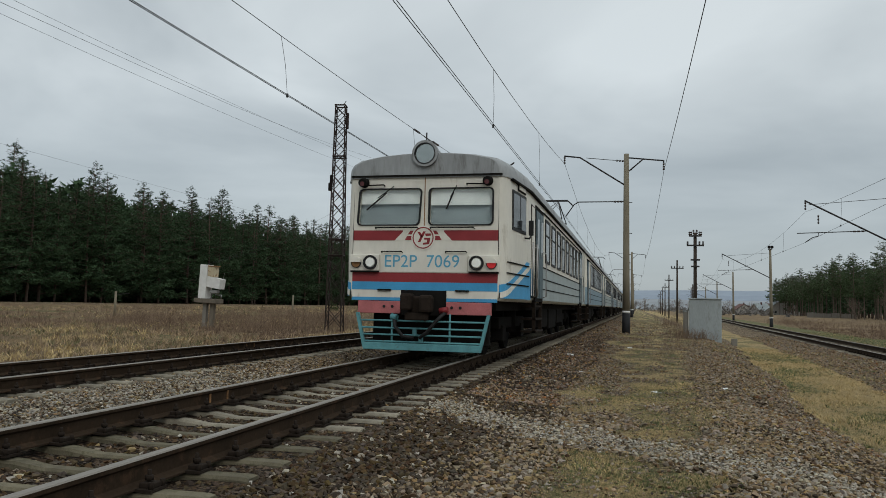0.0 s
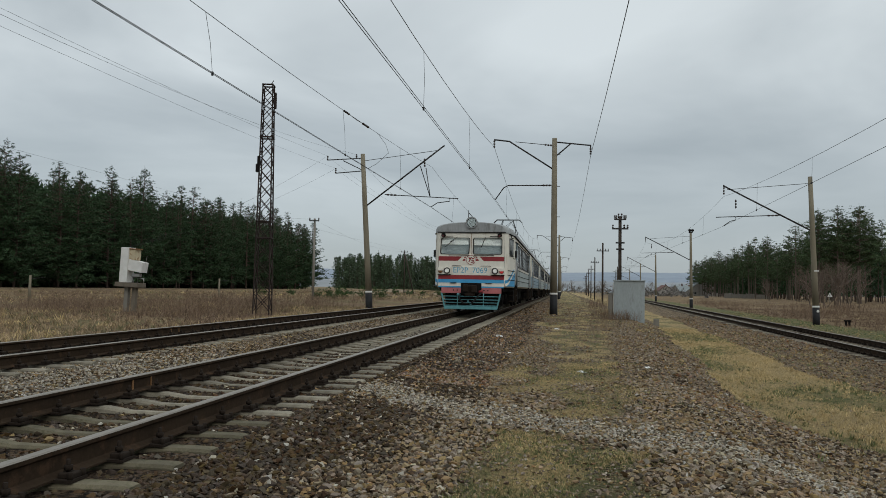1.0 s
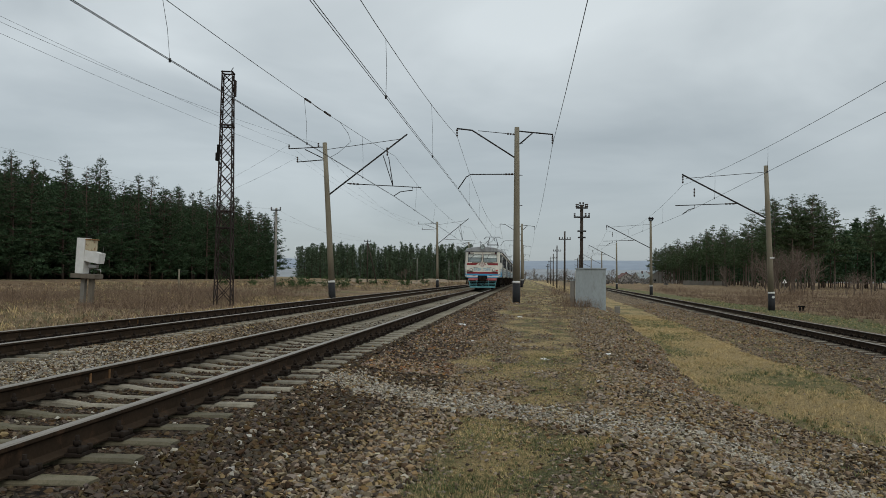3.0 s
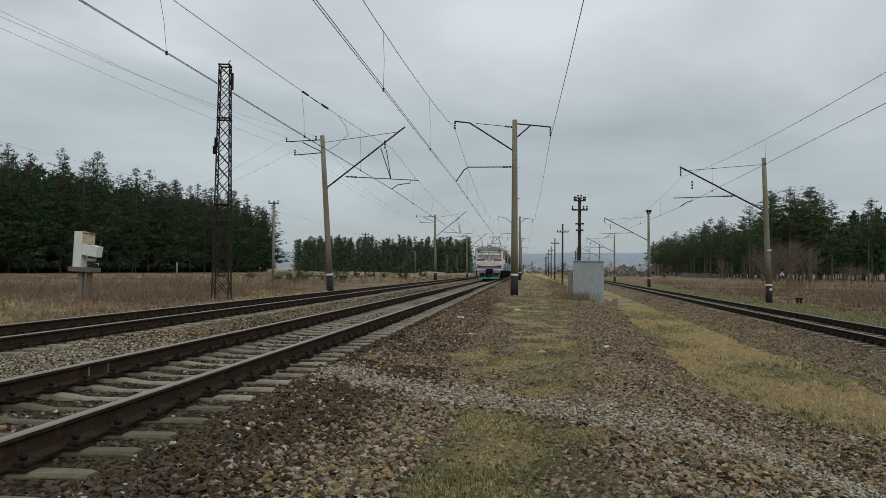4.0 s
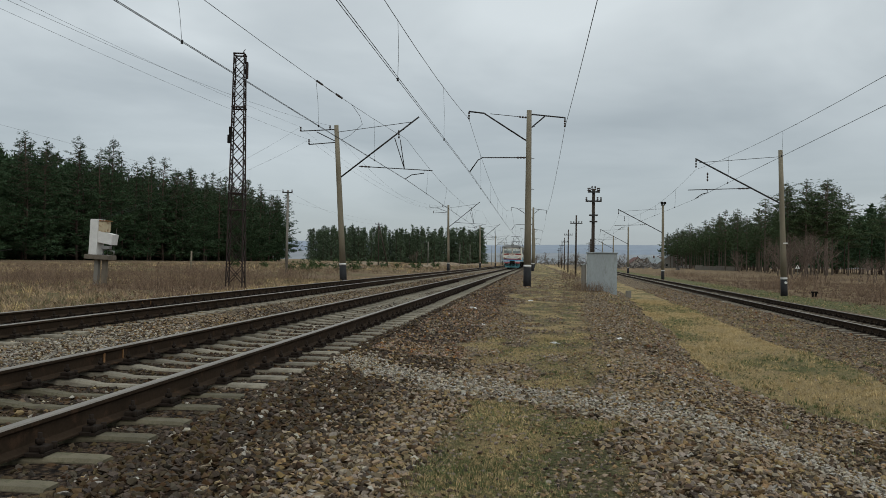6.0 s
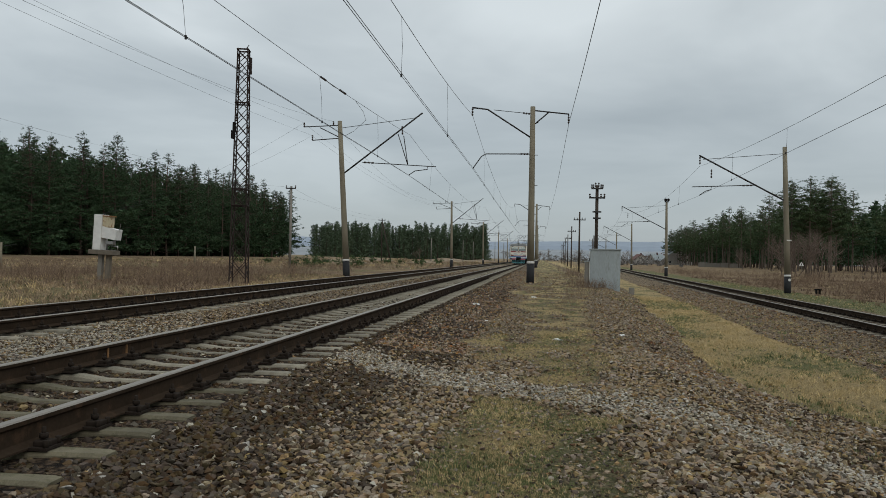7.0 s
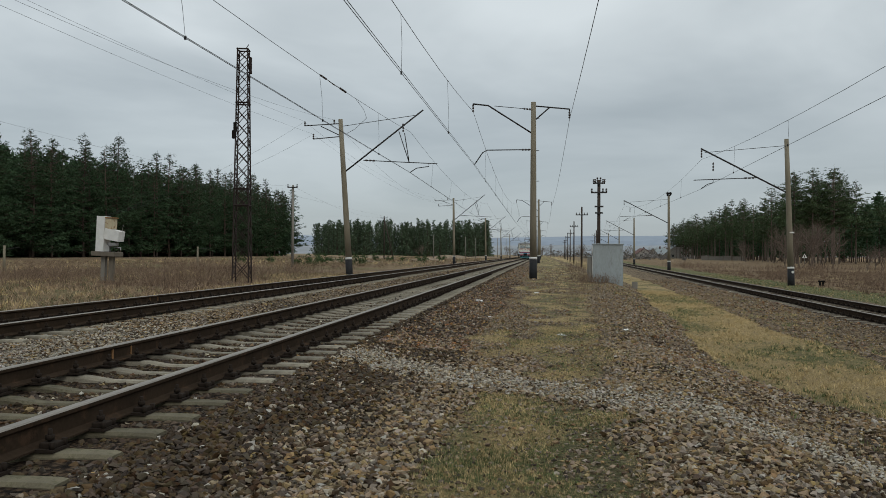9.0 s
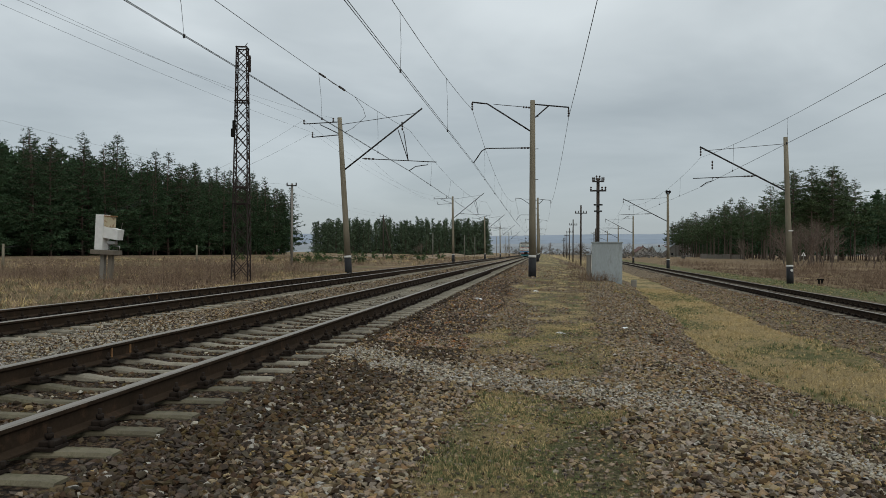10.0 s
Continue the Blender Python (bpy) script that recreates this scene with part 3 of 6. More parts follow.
def field_pole(y, x=-11.8, z0=-0.38, lean=-0.65):
    """Pole on the field side: an inclined bracket over the middle track, and cross-arms for three line wires."""
    p = concrete_pole("catenary_pole", x, y, z0, 9.36, lean, M["concrete"], "leaning concrete catenary pole with inclined steel bracket")
    b = -z0
    t = lambda h: lean * (h + b) / (9.36 + b)
    bars("bracket", p, [[(t(6.0), 0, 6.03 + b), (4.55, 0, 9.85 + b)]], 0.05, M["dark_steel"])
    bars("top_tie", p, [[(t(9.0), 0, 8.92 + b), (4.2, 0, 9.55 + b)]], 0.018, M["dark_steel"])
    bars("registration_arm", p, [[(0.82, 0, 6.80 + b), (5.45, 0, 6.54 + b)], [(4.92, 0, 6.56 + b), (4.92, 0, 6.38 + b), (4.15, 0, 6.28 + b), (3.75, 0, 6.02 + b)],
                                    [(3.05, 0, 8.55 + b), (3.7, 0, 6.62 + b)], [(3.4, 0, 8.45 + b), (3.7, 0, 6.62 + b)]], 0.028, M["dark_steel"])
    bars("cross_arm", p, [[(t(9), 0, 9.1 + b), (-2.95, 0, 9.0 + b)], [(t(8), 0, 8.3 + b), (-1.9, 0, 8.95 + b)], [(t(8), 0, 8.3 + b), (-2.4, 0, 8.16 + b)]], 0.032, M["dark_steel"])
    strings(p, [((-2.93, 0, 9.0 + b), (-2.93, 0, 9.28 + b)), ((-1.05, 0, 9.08 + b), (-1.05, 0, 9.36 + b)), ((-2.38, 0, 8.16 + b), (-2.38, 0, 8.5 + b)),
                ((3.3, 0, 9.05 + b), (3.32, 0, 8.5 + b)), ((0.9, 0, 6.8 + b), (1.6, 0, 6.76 + b))])
    return p


def far_pole(y, x, z0=-0.85, lean=-0.33, arm=True):
    """Pole beyond the single track: a long inclined bracket reaching back over the rails."""
    p = concrete_pole("catenary_pole", x, y, z0, 8.68, lean, M["concrete"], "concrete catenary pole with long inclined bracket")
    b = -z0
    t = lambda h: lean * (h + b) / (8.68 + b)
    bars("bracket", p, [[(t(5.2) - 0.1, 0, 5.17 + b), (-5.75, 0, 8.12 + b)]], 0.055, M["dark_steel"])
    bars("top_tie", p, [[(t(8.3), 0, 8.25 + b), (-5.5, 0, 7.85 + b)]], 0.018, M["dark_steel"])
    bars("registration_arm", p, [[(-2.15, 0, 6.16 + b), (-6.2, 0, 6.02 + b)], [(-4.95, 0, 6.05 + b), (-4.95, 0, 5.85 + b), (-5.3, 0, 5.75 + b), (-5.72, 0, 5.45 + b)]], 0.03, M["dark_steel"])
    strings(p, [((-5.7, 0, 8.05 + b), (-5.7, 0, 7.5 + b)), ((-2.3, 0, 6.15 + b), (-3.0, 0, 6.13 + b)), ((-4.95, 0, 7.2 + b), (-4.95, 0, 6.6 + b))])
    if arm:
        bars("step_iron", p, [[(-0.3, 0, 4.4 + b), (0.25, 0, 4.4 + b)]], 0.02, M["dark_steel"])
        bm = bmesh.new()
        tube(bm, [(0.02, -0.2, 0.82), (0.02, -0.245, 0.82)], 0.085, 14)
        part("number_disc", bm, M["white_paint"], p, "small white disc")
        bm = bmesh.new()
        box(bm, -0.17, 0.12, -0.19, -0.165, 3.36, 3.44)
        part("plate", bm, M["white_paint"], p, "small white plate")
    return p


CENTRE_Y = [42.8, 118.5, 192, 262, 330]
FIELD_Y = [46.3, 113, 178, 246, 315]
FAR_Y = [(52.5, 16.2), (101.5, 16.3), (161, 18.9), (213, 21.0), (270, 23)]
for y in CENTRE_Y:
    centre_pole(y)
for k, y in enumerate(FIELD_Y):
    field_pole(y, x=-11.8 if k == 0 else -12.9, lean=-0.65 if k == 0 else -0.15)
for k, (y, x) in enumerate(FAR_Y):
    far_pole(y, x, arm=k == 0, lean=-0.33 if k == 0 else -0.08)


def loudspeaker(x, y, z):
    t = empty("loudspeaker", pose(x, y, z), "pair of dark horn loudspeakers on a pole top", "loudspeaker")
    for dx in (-0.17, 0.17):
        bm = bmesh.new()
        tube(bm, [(dx, -0.3, 0.28), (dx, -0.1, 0.28), (dx, 0.15, 0.28)], 0.19, 12, r2=0.07)
        part("horn", bm, M["under"], t)
    bm = bmesh.new()
    box(bm, -0.25, 0.25, -0.04, 0.04, -0.02, 0.12)
    part("mount", bm, M["dark_steel"], t)


loudspeaker(FAR_Y[1][1] - 0.08, FAR_Y[1][0], 8.68)


# ---- wires ----
def wire(name, pts, r, label, sag=0.0, category="overhead wire"):
    """A wire through its supports, hanging between them."""
    bm = bmesh.new()
    path = []
    for a, b in zip(pts, pts[1:]):
        a, b = Vector(a), Vector(b)
        for i in range(16):
            t = i / 16
            path.append(a.lerp(b, t) - Vector((0, 0, 4 * sag * t * (1 - t))))
    path.append(Vector(pts[-1]))
    tube(bm, path, r, 5)
    tagged(part(name, bm, M["wire"]), label, category, "overhead wires")
    return path


def at_y(path, y):
    for a, b in zip(path, path[1:]):
        if a.y <= y <= b.y:
            return a.lerp(b, (y - a.y) / (b.y - a.y))
    return None


def droppers(upper, lower, ys):
    for y in ys:
        u, v = at_y(upper, y), at_y(lower, y)
        if u and v:
            bm = bmesh.new()
            tube(bm, [u, u.lerp(v, 0.5) + Vector((0.02, 0.03, 0)), v], 0.006, 4)
            tube(bm, [v - Vector((0, 0, 0.04)), v + Vector((0, 0, 0.05))], 0.03, 5)
            tagged(part("dropper", bm, M["wire"]), "thin dropper wire hung from the messenger wire", "wire", "droppers")


near_y = [-33] + CENTRE_Y
stag = [-4.0, -3.77, -4.05, -3.75, -4.05, -3.8]
ca = wire("contact_wire", [(x, y, 6.0) for x, y in zip(stag, near_y)], 0.0085, "copper contact wire over the near track", 0.03)
wire("contact_wire", [(x + 0.06, y, 6.0) for x, y in zip(stag, near_y)], 0.0085, "copper contact wire over the near track", 0.03)
ma = wire("messenger_wire", [(-3.86, y, 9.05) for y in near_y], 0.010, "stranded messenger wire over the near track", 1.75)
droppers(ma, ca, [8, 20.6, 31, 52, 64, 76, 88, 100, 130, 145, 160, 175])
mid_y = [-30] + FIELD_Y
stag2 = [-8.4, -8.04, -8.7, -8.1, -8.7, -8.1]
cb = wire("contact_wire", [(x, y, 6.0) for x, y in zip(stag2, mid_y)], 0.0085, "copper contact wire over the middle track", 0.03)
wire("contact_wire", [(x + 0.045, y, 6.0) for x, y in zip(stag2, mid_y)], 0.0085, "copper contact wire over the middle track", 0.03)
mb = wire("messenger_wire", [(-9.0, -30, 8.5)] + [(-8.02, y, 8.5) for y in FIELD_Y], 0.009, "stranded messenger wire over the middle track", 1.09)
droppers(mb, cb, [7, 16.7, 27.7, 37.4, 56, 68, 80, 92, 102, 125, 140, 155])
cc = wire("contact_wire", [(7.6, -20, 5.42)] + [(x - 5.75, y, 5.42) for y, x in FAR_Y], 0.0085, "copper contact wire over the single track", 0.03)
mc = wire("messenger_wire", [(7.6, -20, 7.4)] + [(x - 5.7, y, 7.4) for y, x in FAR_Y], 0.008, "stranded messenger wire over the single track", 1.22)
droppers(mc, cc, [31.7, 42, 60, 70, 80, 90, 112, 125, 140])
wire("feeder_wire", [(1.5, y, 8.55) for y in near_y], 0.012, "feeder wire on the pole outriggers", 0.75)
for dx, h, sg_ in ((-2.93, 9.3, 1.10), (-2.38, 8.5, 1.02), (-1.05, 9.36, 2.25)):
    wire("line_wire", [(-11.9 + dx, y, h) for y in mid_y], 0.0045, "thin line wire on the cross-arms", sg_)


def tension_string():
    """A tension insulator spliced into the middle track's messenger wire, and the slack jumper beside the pole."""
    bm = bmesh.new()
    a, b, c = at_y(mb, 27.8), at_y(mb, 29.5), at_y(mb, 31.4)
    insulator(bm, a, a.lerp(b, 0.45), 0.04, 4)
    tube(bm, [a.lerp(b, 0.45), a.lerp(c, 0.5) - Vector((0, 0, 0.03)), b.lerp(c, 0.5)], 0.014, 5)
    insulator(bm, b.lerp(c, 0.5), c, 0.045, 5)
    tagged(part("tension_insulator", bm, M["ceramic"]), "long tension insulator in the messenger wire", "insulator")
    bm = bmesh.new()
    p, q = at_y(mb, 33.0), at_y(cb, 31.0)
    tube(bm, [p, p + Vector((0.25, 0.5, -0.4)), p.lerp(q, 0.5) + Vector((0.55, 0.6, 0)), q + Vector((0.3, 0.3, 0.25)), q], 0.009, 5)
    tagged(part("jumper_wire", bm, M["wire"]), "slack jumper wire looping down to the contact wire", "wire")


tension_string()
for a in ((-14.85, 46.3, 9.2), (-14.3, 46.3, 8.4)):
    wire("service_wire", [(-22.1, 36.3, 2.85), a], 0.005, "thin service wire down to the white case", 0.5)
wire("utility_wire", [(-46, 20, 9.0), (-26.4, 79, 8.2), (-35.4, 170, 9.3)], 0.006, "thin utility wire across the field", 1.1)
wire("utility_wire", [(-34, -10, 9.9), (-35.4, 170, 9.5)], 0.006, "thin utility wire across the field", 0.5)


# ---- the train ----
TRAIN_X, TRAIN_Y0, SPEED, CAR = -3.82, 13.7, 18.5, 20.1
HW, EAVE, FLOOR = 1.70, 3.44, 1.10
ROOF = [(1.0, 0.0), (0.99, 0.16), (0.955, 0.26), (0.86, 0.345), (0.6, 0.425), (0.3, 0.465), (0.0, 0.475)]


def half_width(y, cab):
    if not cab:
        return HW
    k = 1 - min(1.0, max(0.0, y) / 0.28)
    return 1.40 + 0.13 * math.sqrt(1 - k * k) + (HW - 1.53) * min(1.0, max(0.0, y) / 1.9) ** 0.9


def shell_ring(y, hw, z0=FLOOR):
    """Wall outline, open at the eaves: from the right eave down and up to the left eave."""
    side = [(1.0, EAVE), (1.005, 2.8), (1.01, 2.0), (1.0, 1.4), (0.985, 1.18), (0.95, z0)]
    r = [(hw * a, y, z) for a, z in side]
    return r + [(-x, yy, z) for x, yy, z in r[::-1]]


def strip_loft(bm, rings, mi=0, smooth=True):
    vs = [[bm.verts.new(p) for p in r] for r in rings]
    for s, t in zip(vs, vs[1:]):
        for k in range(len(s) - 1):
            f = bm.faces.new((s[k], s[k + 1], t[k + 1], t[k]))
            f.material_index, f.smooth = mi, smooth
    return vs


def panel_with_holes(bm, outer, holes, y, depth):
    """A flat panel in the plane of x and z with openings, and the rims of the openings."""
    loops = []
    for pts in [outer] + holes:
        v = [bm.verts.new((x, y, z)) for x, z in pts]
        loops.append([bm.edges.new((v[i], v[(i + 1) % len(v)])) for i in range(len(v))])
    bmesh.ops.triangle_fill(bm, edges=[e for l in loops for e in l], use_beauty=True)
    for pts in holes:
        a = [bm.verts.new((x, y, z)) for x, z in pts]
        b = [bm.verts.new((x, y + depth, z)) for x, z in pts]
        for i in range(len(a)):
            j = (i + 1) % len(a)
            bm.faces.new((a[i], a[j], b[j], b[i]))


def rounded(x0, x1, z0, z1, r=0.07, n=4, skew=0.0):
    pts = []
    for cx, cz, a0 in ((x1 - r, z1 - r, 0), (x0 + r, z1 - r, 90), (x0 + r, z0 + r, 180), (x1 - r, z0 + r, 270)):
        for k in range(n + 1):
            a = radians(a0 + 90 * k / n)
            x, z = cx + r * math.cos(a), cz + r * math.sin(a)
            pts.append((x + skew * (z - z0), z))
    return pts


def prism(bm, pts, y0, y1, mi=0):
    """A flat plate of outline pts (x, z) from y0 to y1."""
    a = [bm.verts.new((x, y0, z)) for x, z in pts]
    b = [bm.verts.new((x, y1, z)) for x, z in pts]
    bm.faces.new(a[::-1]).material_index = mi
    bm.faces.new(b).material_index = mi
    for i in range(len(a)):
        j = (i + 1) % len(a)
        bm.faces.new((a[i], a[j], b[j], b[i])).material_index = mi
    return a


def frame_ring(bm, pts, w, y0, y1):
    """A bar of width w round the outline pts."""
    cx, cz = sum(p[0] for p in pts) / len(pts), sum(p[1] for p in pts) / len(pts)
    big = []
    for x, z in pts:
        d = math.hypot(x - cx, z - cz)
        big.append((x + (x - cx) / d * w, z + (z - cz) / d * w))
    rows = [[bm.verts.new((x, y, z)) for x, z in q] for q, y in ((pts, y1), (pts, y0), (big, y0), (big, y1))]
    for s, t in zip(rows, rows[1:]):
        for i in range(len(pts)):
            j = (i + 1) % len(pts)
            bm.faces.new((s[i], s[j], t[j], t[i]))


def disc(bm, x, z, r, y0, y1, n=20, mi=0):
    prism(bm, [(x + r * math.cos(2 * math.pi * k / n), z + r * math.sin(2 * math.pi * k / n)) for k in range(n)], y0, y1, mi)


def ring(bm, x, z, r, w, y0, y1, n=24):
    frame_ring(bm, [(x + r * math.cos(2 * math.pi * k / n), z + r * math.sin(2 * math.pi * k / n)) for k in range(n)], w, y0, y1)


def side_slab(bm, sgn, y0, y1, z0, z1, out, cab=False, base=-0.02):
    """A thin slab on the car's side wall, following its plan."""
    n = max(1, round((y1 - y0) / 0.1)) if cab and y0 < 1.9 else 1
    ys = [y0 + (y1 - y0) * k / n for k in range(n + 1)]
    rows = []
    for y in ys:
        w = half_width(y, cab) * 1.008
        rows.append([(sgn * (w + base), y, z0), (sgn * (w + out), y, z0), (sgn * (w + out), y, z1), (sgn * (w + base), y, z1)])
    loft(bm, rows)


GLOW_RED = bpy.data.materials.new("lit_red_lamp")
GLOW_RED.use_nodes = True
GLOW_RED.node_tree.nodes["Principled BSDF"].inputs["Base Color"].default_value = (0.3, 0.01, 0.01, 1)
GLOW_RED.node_tree.nodes["Principled BSDF"].inputs["Emission Color"].default_value = (1, 0.03, 0.04, 1)
GLOW_RED.node_tree.nodes["Principled BSDF"].inputs["Emission Strength"].default_value = 0.2


def words(name, text, size, m, material, parent, label):
    cu = bpy.data.curves.new(name, "FONT")
    cu.body, cu.size, cu.align_x, cu.align_y, cu.extrude = text, size, "CENTER", "CENTER", 0.002
    tmp = new(name + "_outline", cu)
    me = bpy.data.meshes.new_from_object(tmp.evaluated_get(bpy.context.evaluated_depsgraph_get()))
    bpy.data.objects.remove(tmp)
    me.materials.clear()
    me.materials.append(material)
    ob = part(name, me, None, parent, label)
    ob.matrix_basis = m
    return ob


def car_common(car, cab, lower):
    """Walls, roof, windows, doors, ribs and running gear, which all cars have."""
    L = 19.6
    ys = [0.0, 0.015, 0.04, 0.08, 0.14, 0.2, 0.28, 0.6, 1.0, 1.5, 1.9, 6, 12, L] if cab else [0.0, 5, 10, 15, L]
    bm = bmesh.new()
    rings = []
    for y in ys:
        w = half_width(y, cab)
        rings.append(shell_ring(y, w))
    vs = strip_loft(bm, rings)
    bm.faces.new(vs[-1])
    if not cab:
        bm.faces.new(vs[0][::-1])
    bmesh.ops.recalc_face_normals(bm, faces=bm.faces)
    part("body", bm, M["cream"], car, "faded cream painted steel body")
    # roof: a flattened barrel, rounded down at a cab
    bm = bmesh.new()
    rings = []
    ry = [(-0.03, 0.90), (0.01, 0.93), (0.04, 0.95), (0.1, 0.97), (0.2, 0.98), (0.3, 0.99), (0.6, 1.0), (1.2, 1.0), (1.9, 1.0), (L, 1.0)] if cab else [(0, 1.0), (L, 1.0)]
    for y, k in ry:
        w = half_width(y, cab) + 0.025
        if cab and y < 0.0:
            w -= 0.02
        prof = [(w * a, y, EAVE - 0.03 + h * k) for a, h in ROOF]
        prof = [(w, y, EAVE - 0.06)] + prof
        rings.append(prof + [(-x, yy, z) for x, yy, z in prof[-2::-1]])
    vs = strip_loft(bm, rings)
    bm.faces.new(vs[0][::-1])
    bm.faces.new(vs[-1])
    bmesh.ops.recalc_face_normals(bm, faces=bm.faces)
    part("roof", bm, M["roof_grey"], car, "weathered grey sheet roof")
    # gutters, ribs and the lower paint
    for sgn in (-1, 1):
        bm = bmesh.new()
        side_slab(bm, sgn, 0.3 if cab else 0, L, EAVE - 0.09, EAVE - 0.05, 0.045, cab)
        part("gutter", bm, M["under"], car)
        bm = bmesh.new()
        side_slab(bm, sgn, 4.25 if cab else 0.02, L - 0.02, 1.16, 1.92, 0.006, cab)
        part("lower_paint", bm, lower, car, "pale blue lower side paint")
        for z in (1.42, 1.66, 1.93, 3.22):
            bm = bmesh.new()
            side_slab(bm, sgn, 4.25 if cab else 2.4, L - 2.4, z - 0.011, z + 0.011, 0.022, cab)
            part("rib", bm, M["under"], car)
    # passenger windows
    bmw, bmf = bmesh.new(), bmesh.new()
    side_slab(bmw, 1, -0.44, 0.44, 2.12, 3.06, 0.010)
    for a, b, c, d in ((-0.5, -0.44, 2.06, 3.12), (0.44, 0.5, 2.06, 3.12), (-0.44, 0.44, 2.06, 2.12), (-0.44, 0.44, 3.06, 3.12), (-0.44, 0.44, 2.72, 2.75)):
        side_slab(bmf, 1, a, b, c, d, 0.022)
    bmesh.ops.recalc_face_normals(bmw, faces=bmw.faces)
    bmesh.ops.recalc_face_normals(bmf, faces=bmf.faces)
    pane, rim = mesh_of(bmw, "pane", M["dark_glass"]), mesh_of(bmf, "window_frame", M["rubber"])
    n, y0, y1 = (8, 5.2, 15.2) if cab else (9, 4.6, 15.2)
    for sgn in (0, 1):
        for k in range(n):
            wi = part("window_frame", rim, None, car)
            wi.matrix_basis = pose(0, y0 + (y1 - y0) * k / (n - 1), 0, 0, 0, 180 * sgn)
            part("pane", pane, None, wi, "dusty dark window pane")
    # sliding doors on near-black slabs for recess shade, with grab rails and steps
    for dy in ((3.55, 17.1) if cab else (2.0, 17.6)):
        for sgn in (-1, 1):
            bm = bmesh.new()
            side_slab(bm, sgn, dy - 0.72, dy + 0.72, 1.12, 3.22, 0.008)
            d = part("door", bm, M["under"], car, "near-black slab for door recess shade, with pale sliding leaves")
            for a in (-0.63, 0.03):
                bm = bmesh.new()
                side_slab(bm, sgn, dy + a, dy + a + 0.6, 1.2, 3.12, 0.02)
                part("door_leaf", bm, M["door_blue"], d)
                bm = bmesh.new()
                side_slab(bm, sgn, dy + a + 0.14, dy + a + 0.46, 2.15, 2.95, 0.026)
                part("door_window", bm, M["dark_glass"], d)
            for a in (-0.78, 0.78):
                x = sgn * (HW + 0.09)
                bm = bmesh.new()
                tube(bm, [(sgn * (HW - 0.02), dy + a, 2.3), (x, dy + a, 2.26), (x, dy + a, 1.25), (sgn * (HW - 0.05), dy + a, 1.2)], 0.02, 6)
                part("grab_rail", bm, M["steel"], car)
            bm = bmesh.new()
            for z, o in ((1.0, 0.0), (0.72, 0.03), (0.45, 0.05)):
                box(bm, *sorted((sgn * (HW - 0.3), sgn * (HW + o))), dy - 0.6, dy + 0.6, z, z + 0.04)
            for a in (-0.6, 0.56):
                box(bm, *sorted((sgn * (HW - 0.05), sgn * (HW + 0.02))), dy + a, dy + a + 0.04, 0.45, 1.15)
            part("step", bm, M["clip"], car, "dirty steel boarding steps")
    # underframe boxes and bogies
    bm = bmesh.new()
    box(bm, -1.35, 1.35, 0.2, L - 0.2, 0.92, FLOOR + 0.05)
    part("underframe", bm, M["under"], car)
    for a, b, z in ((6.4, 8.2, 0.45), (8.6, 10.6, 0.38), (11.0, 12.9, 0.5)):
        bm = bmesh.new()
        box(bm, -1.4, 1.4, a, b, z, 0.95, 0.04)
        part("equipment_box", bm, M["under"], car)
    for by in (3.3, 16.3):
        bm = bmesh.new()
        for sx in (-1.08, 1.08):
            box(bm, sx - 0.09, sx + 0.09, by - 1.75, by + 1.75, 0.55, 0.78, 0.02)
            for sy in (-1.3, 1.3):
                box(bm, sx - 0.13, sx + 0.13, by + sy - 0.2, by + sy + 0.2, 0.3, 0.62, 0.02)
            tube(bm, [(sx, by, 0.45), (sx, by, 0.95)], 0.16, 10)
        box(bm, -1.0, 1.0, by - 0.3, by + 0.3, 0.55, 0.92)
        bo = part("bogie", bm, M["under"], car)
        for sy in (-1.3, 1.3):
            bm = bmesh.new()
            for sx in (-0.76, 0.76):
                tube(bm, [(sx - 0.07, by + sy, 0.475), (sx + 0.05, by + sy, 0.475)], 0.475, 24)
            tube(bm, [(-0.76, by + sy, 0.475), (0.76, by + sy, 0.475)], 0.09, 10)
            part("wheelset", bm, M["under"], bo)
    bm = bmesh.new()
    box(bm, -0.6, 0.6, L, L + 0.5, 1.1, 3.3, 0.05)
    part("gangway", bm, M["rubber"], car, "black rubber gangway")
    for y in (5.5, 9.0, 12.5, 15.5):
        bm = bmesh.new()
        box(bm, -0.45, 0.45, y - 0.5, y + 0.5, EAVE + 0.36, EAVE + 0.52, 0.05)
        part("roof_vent", bm, M["roof_grey"], car)


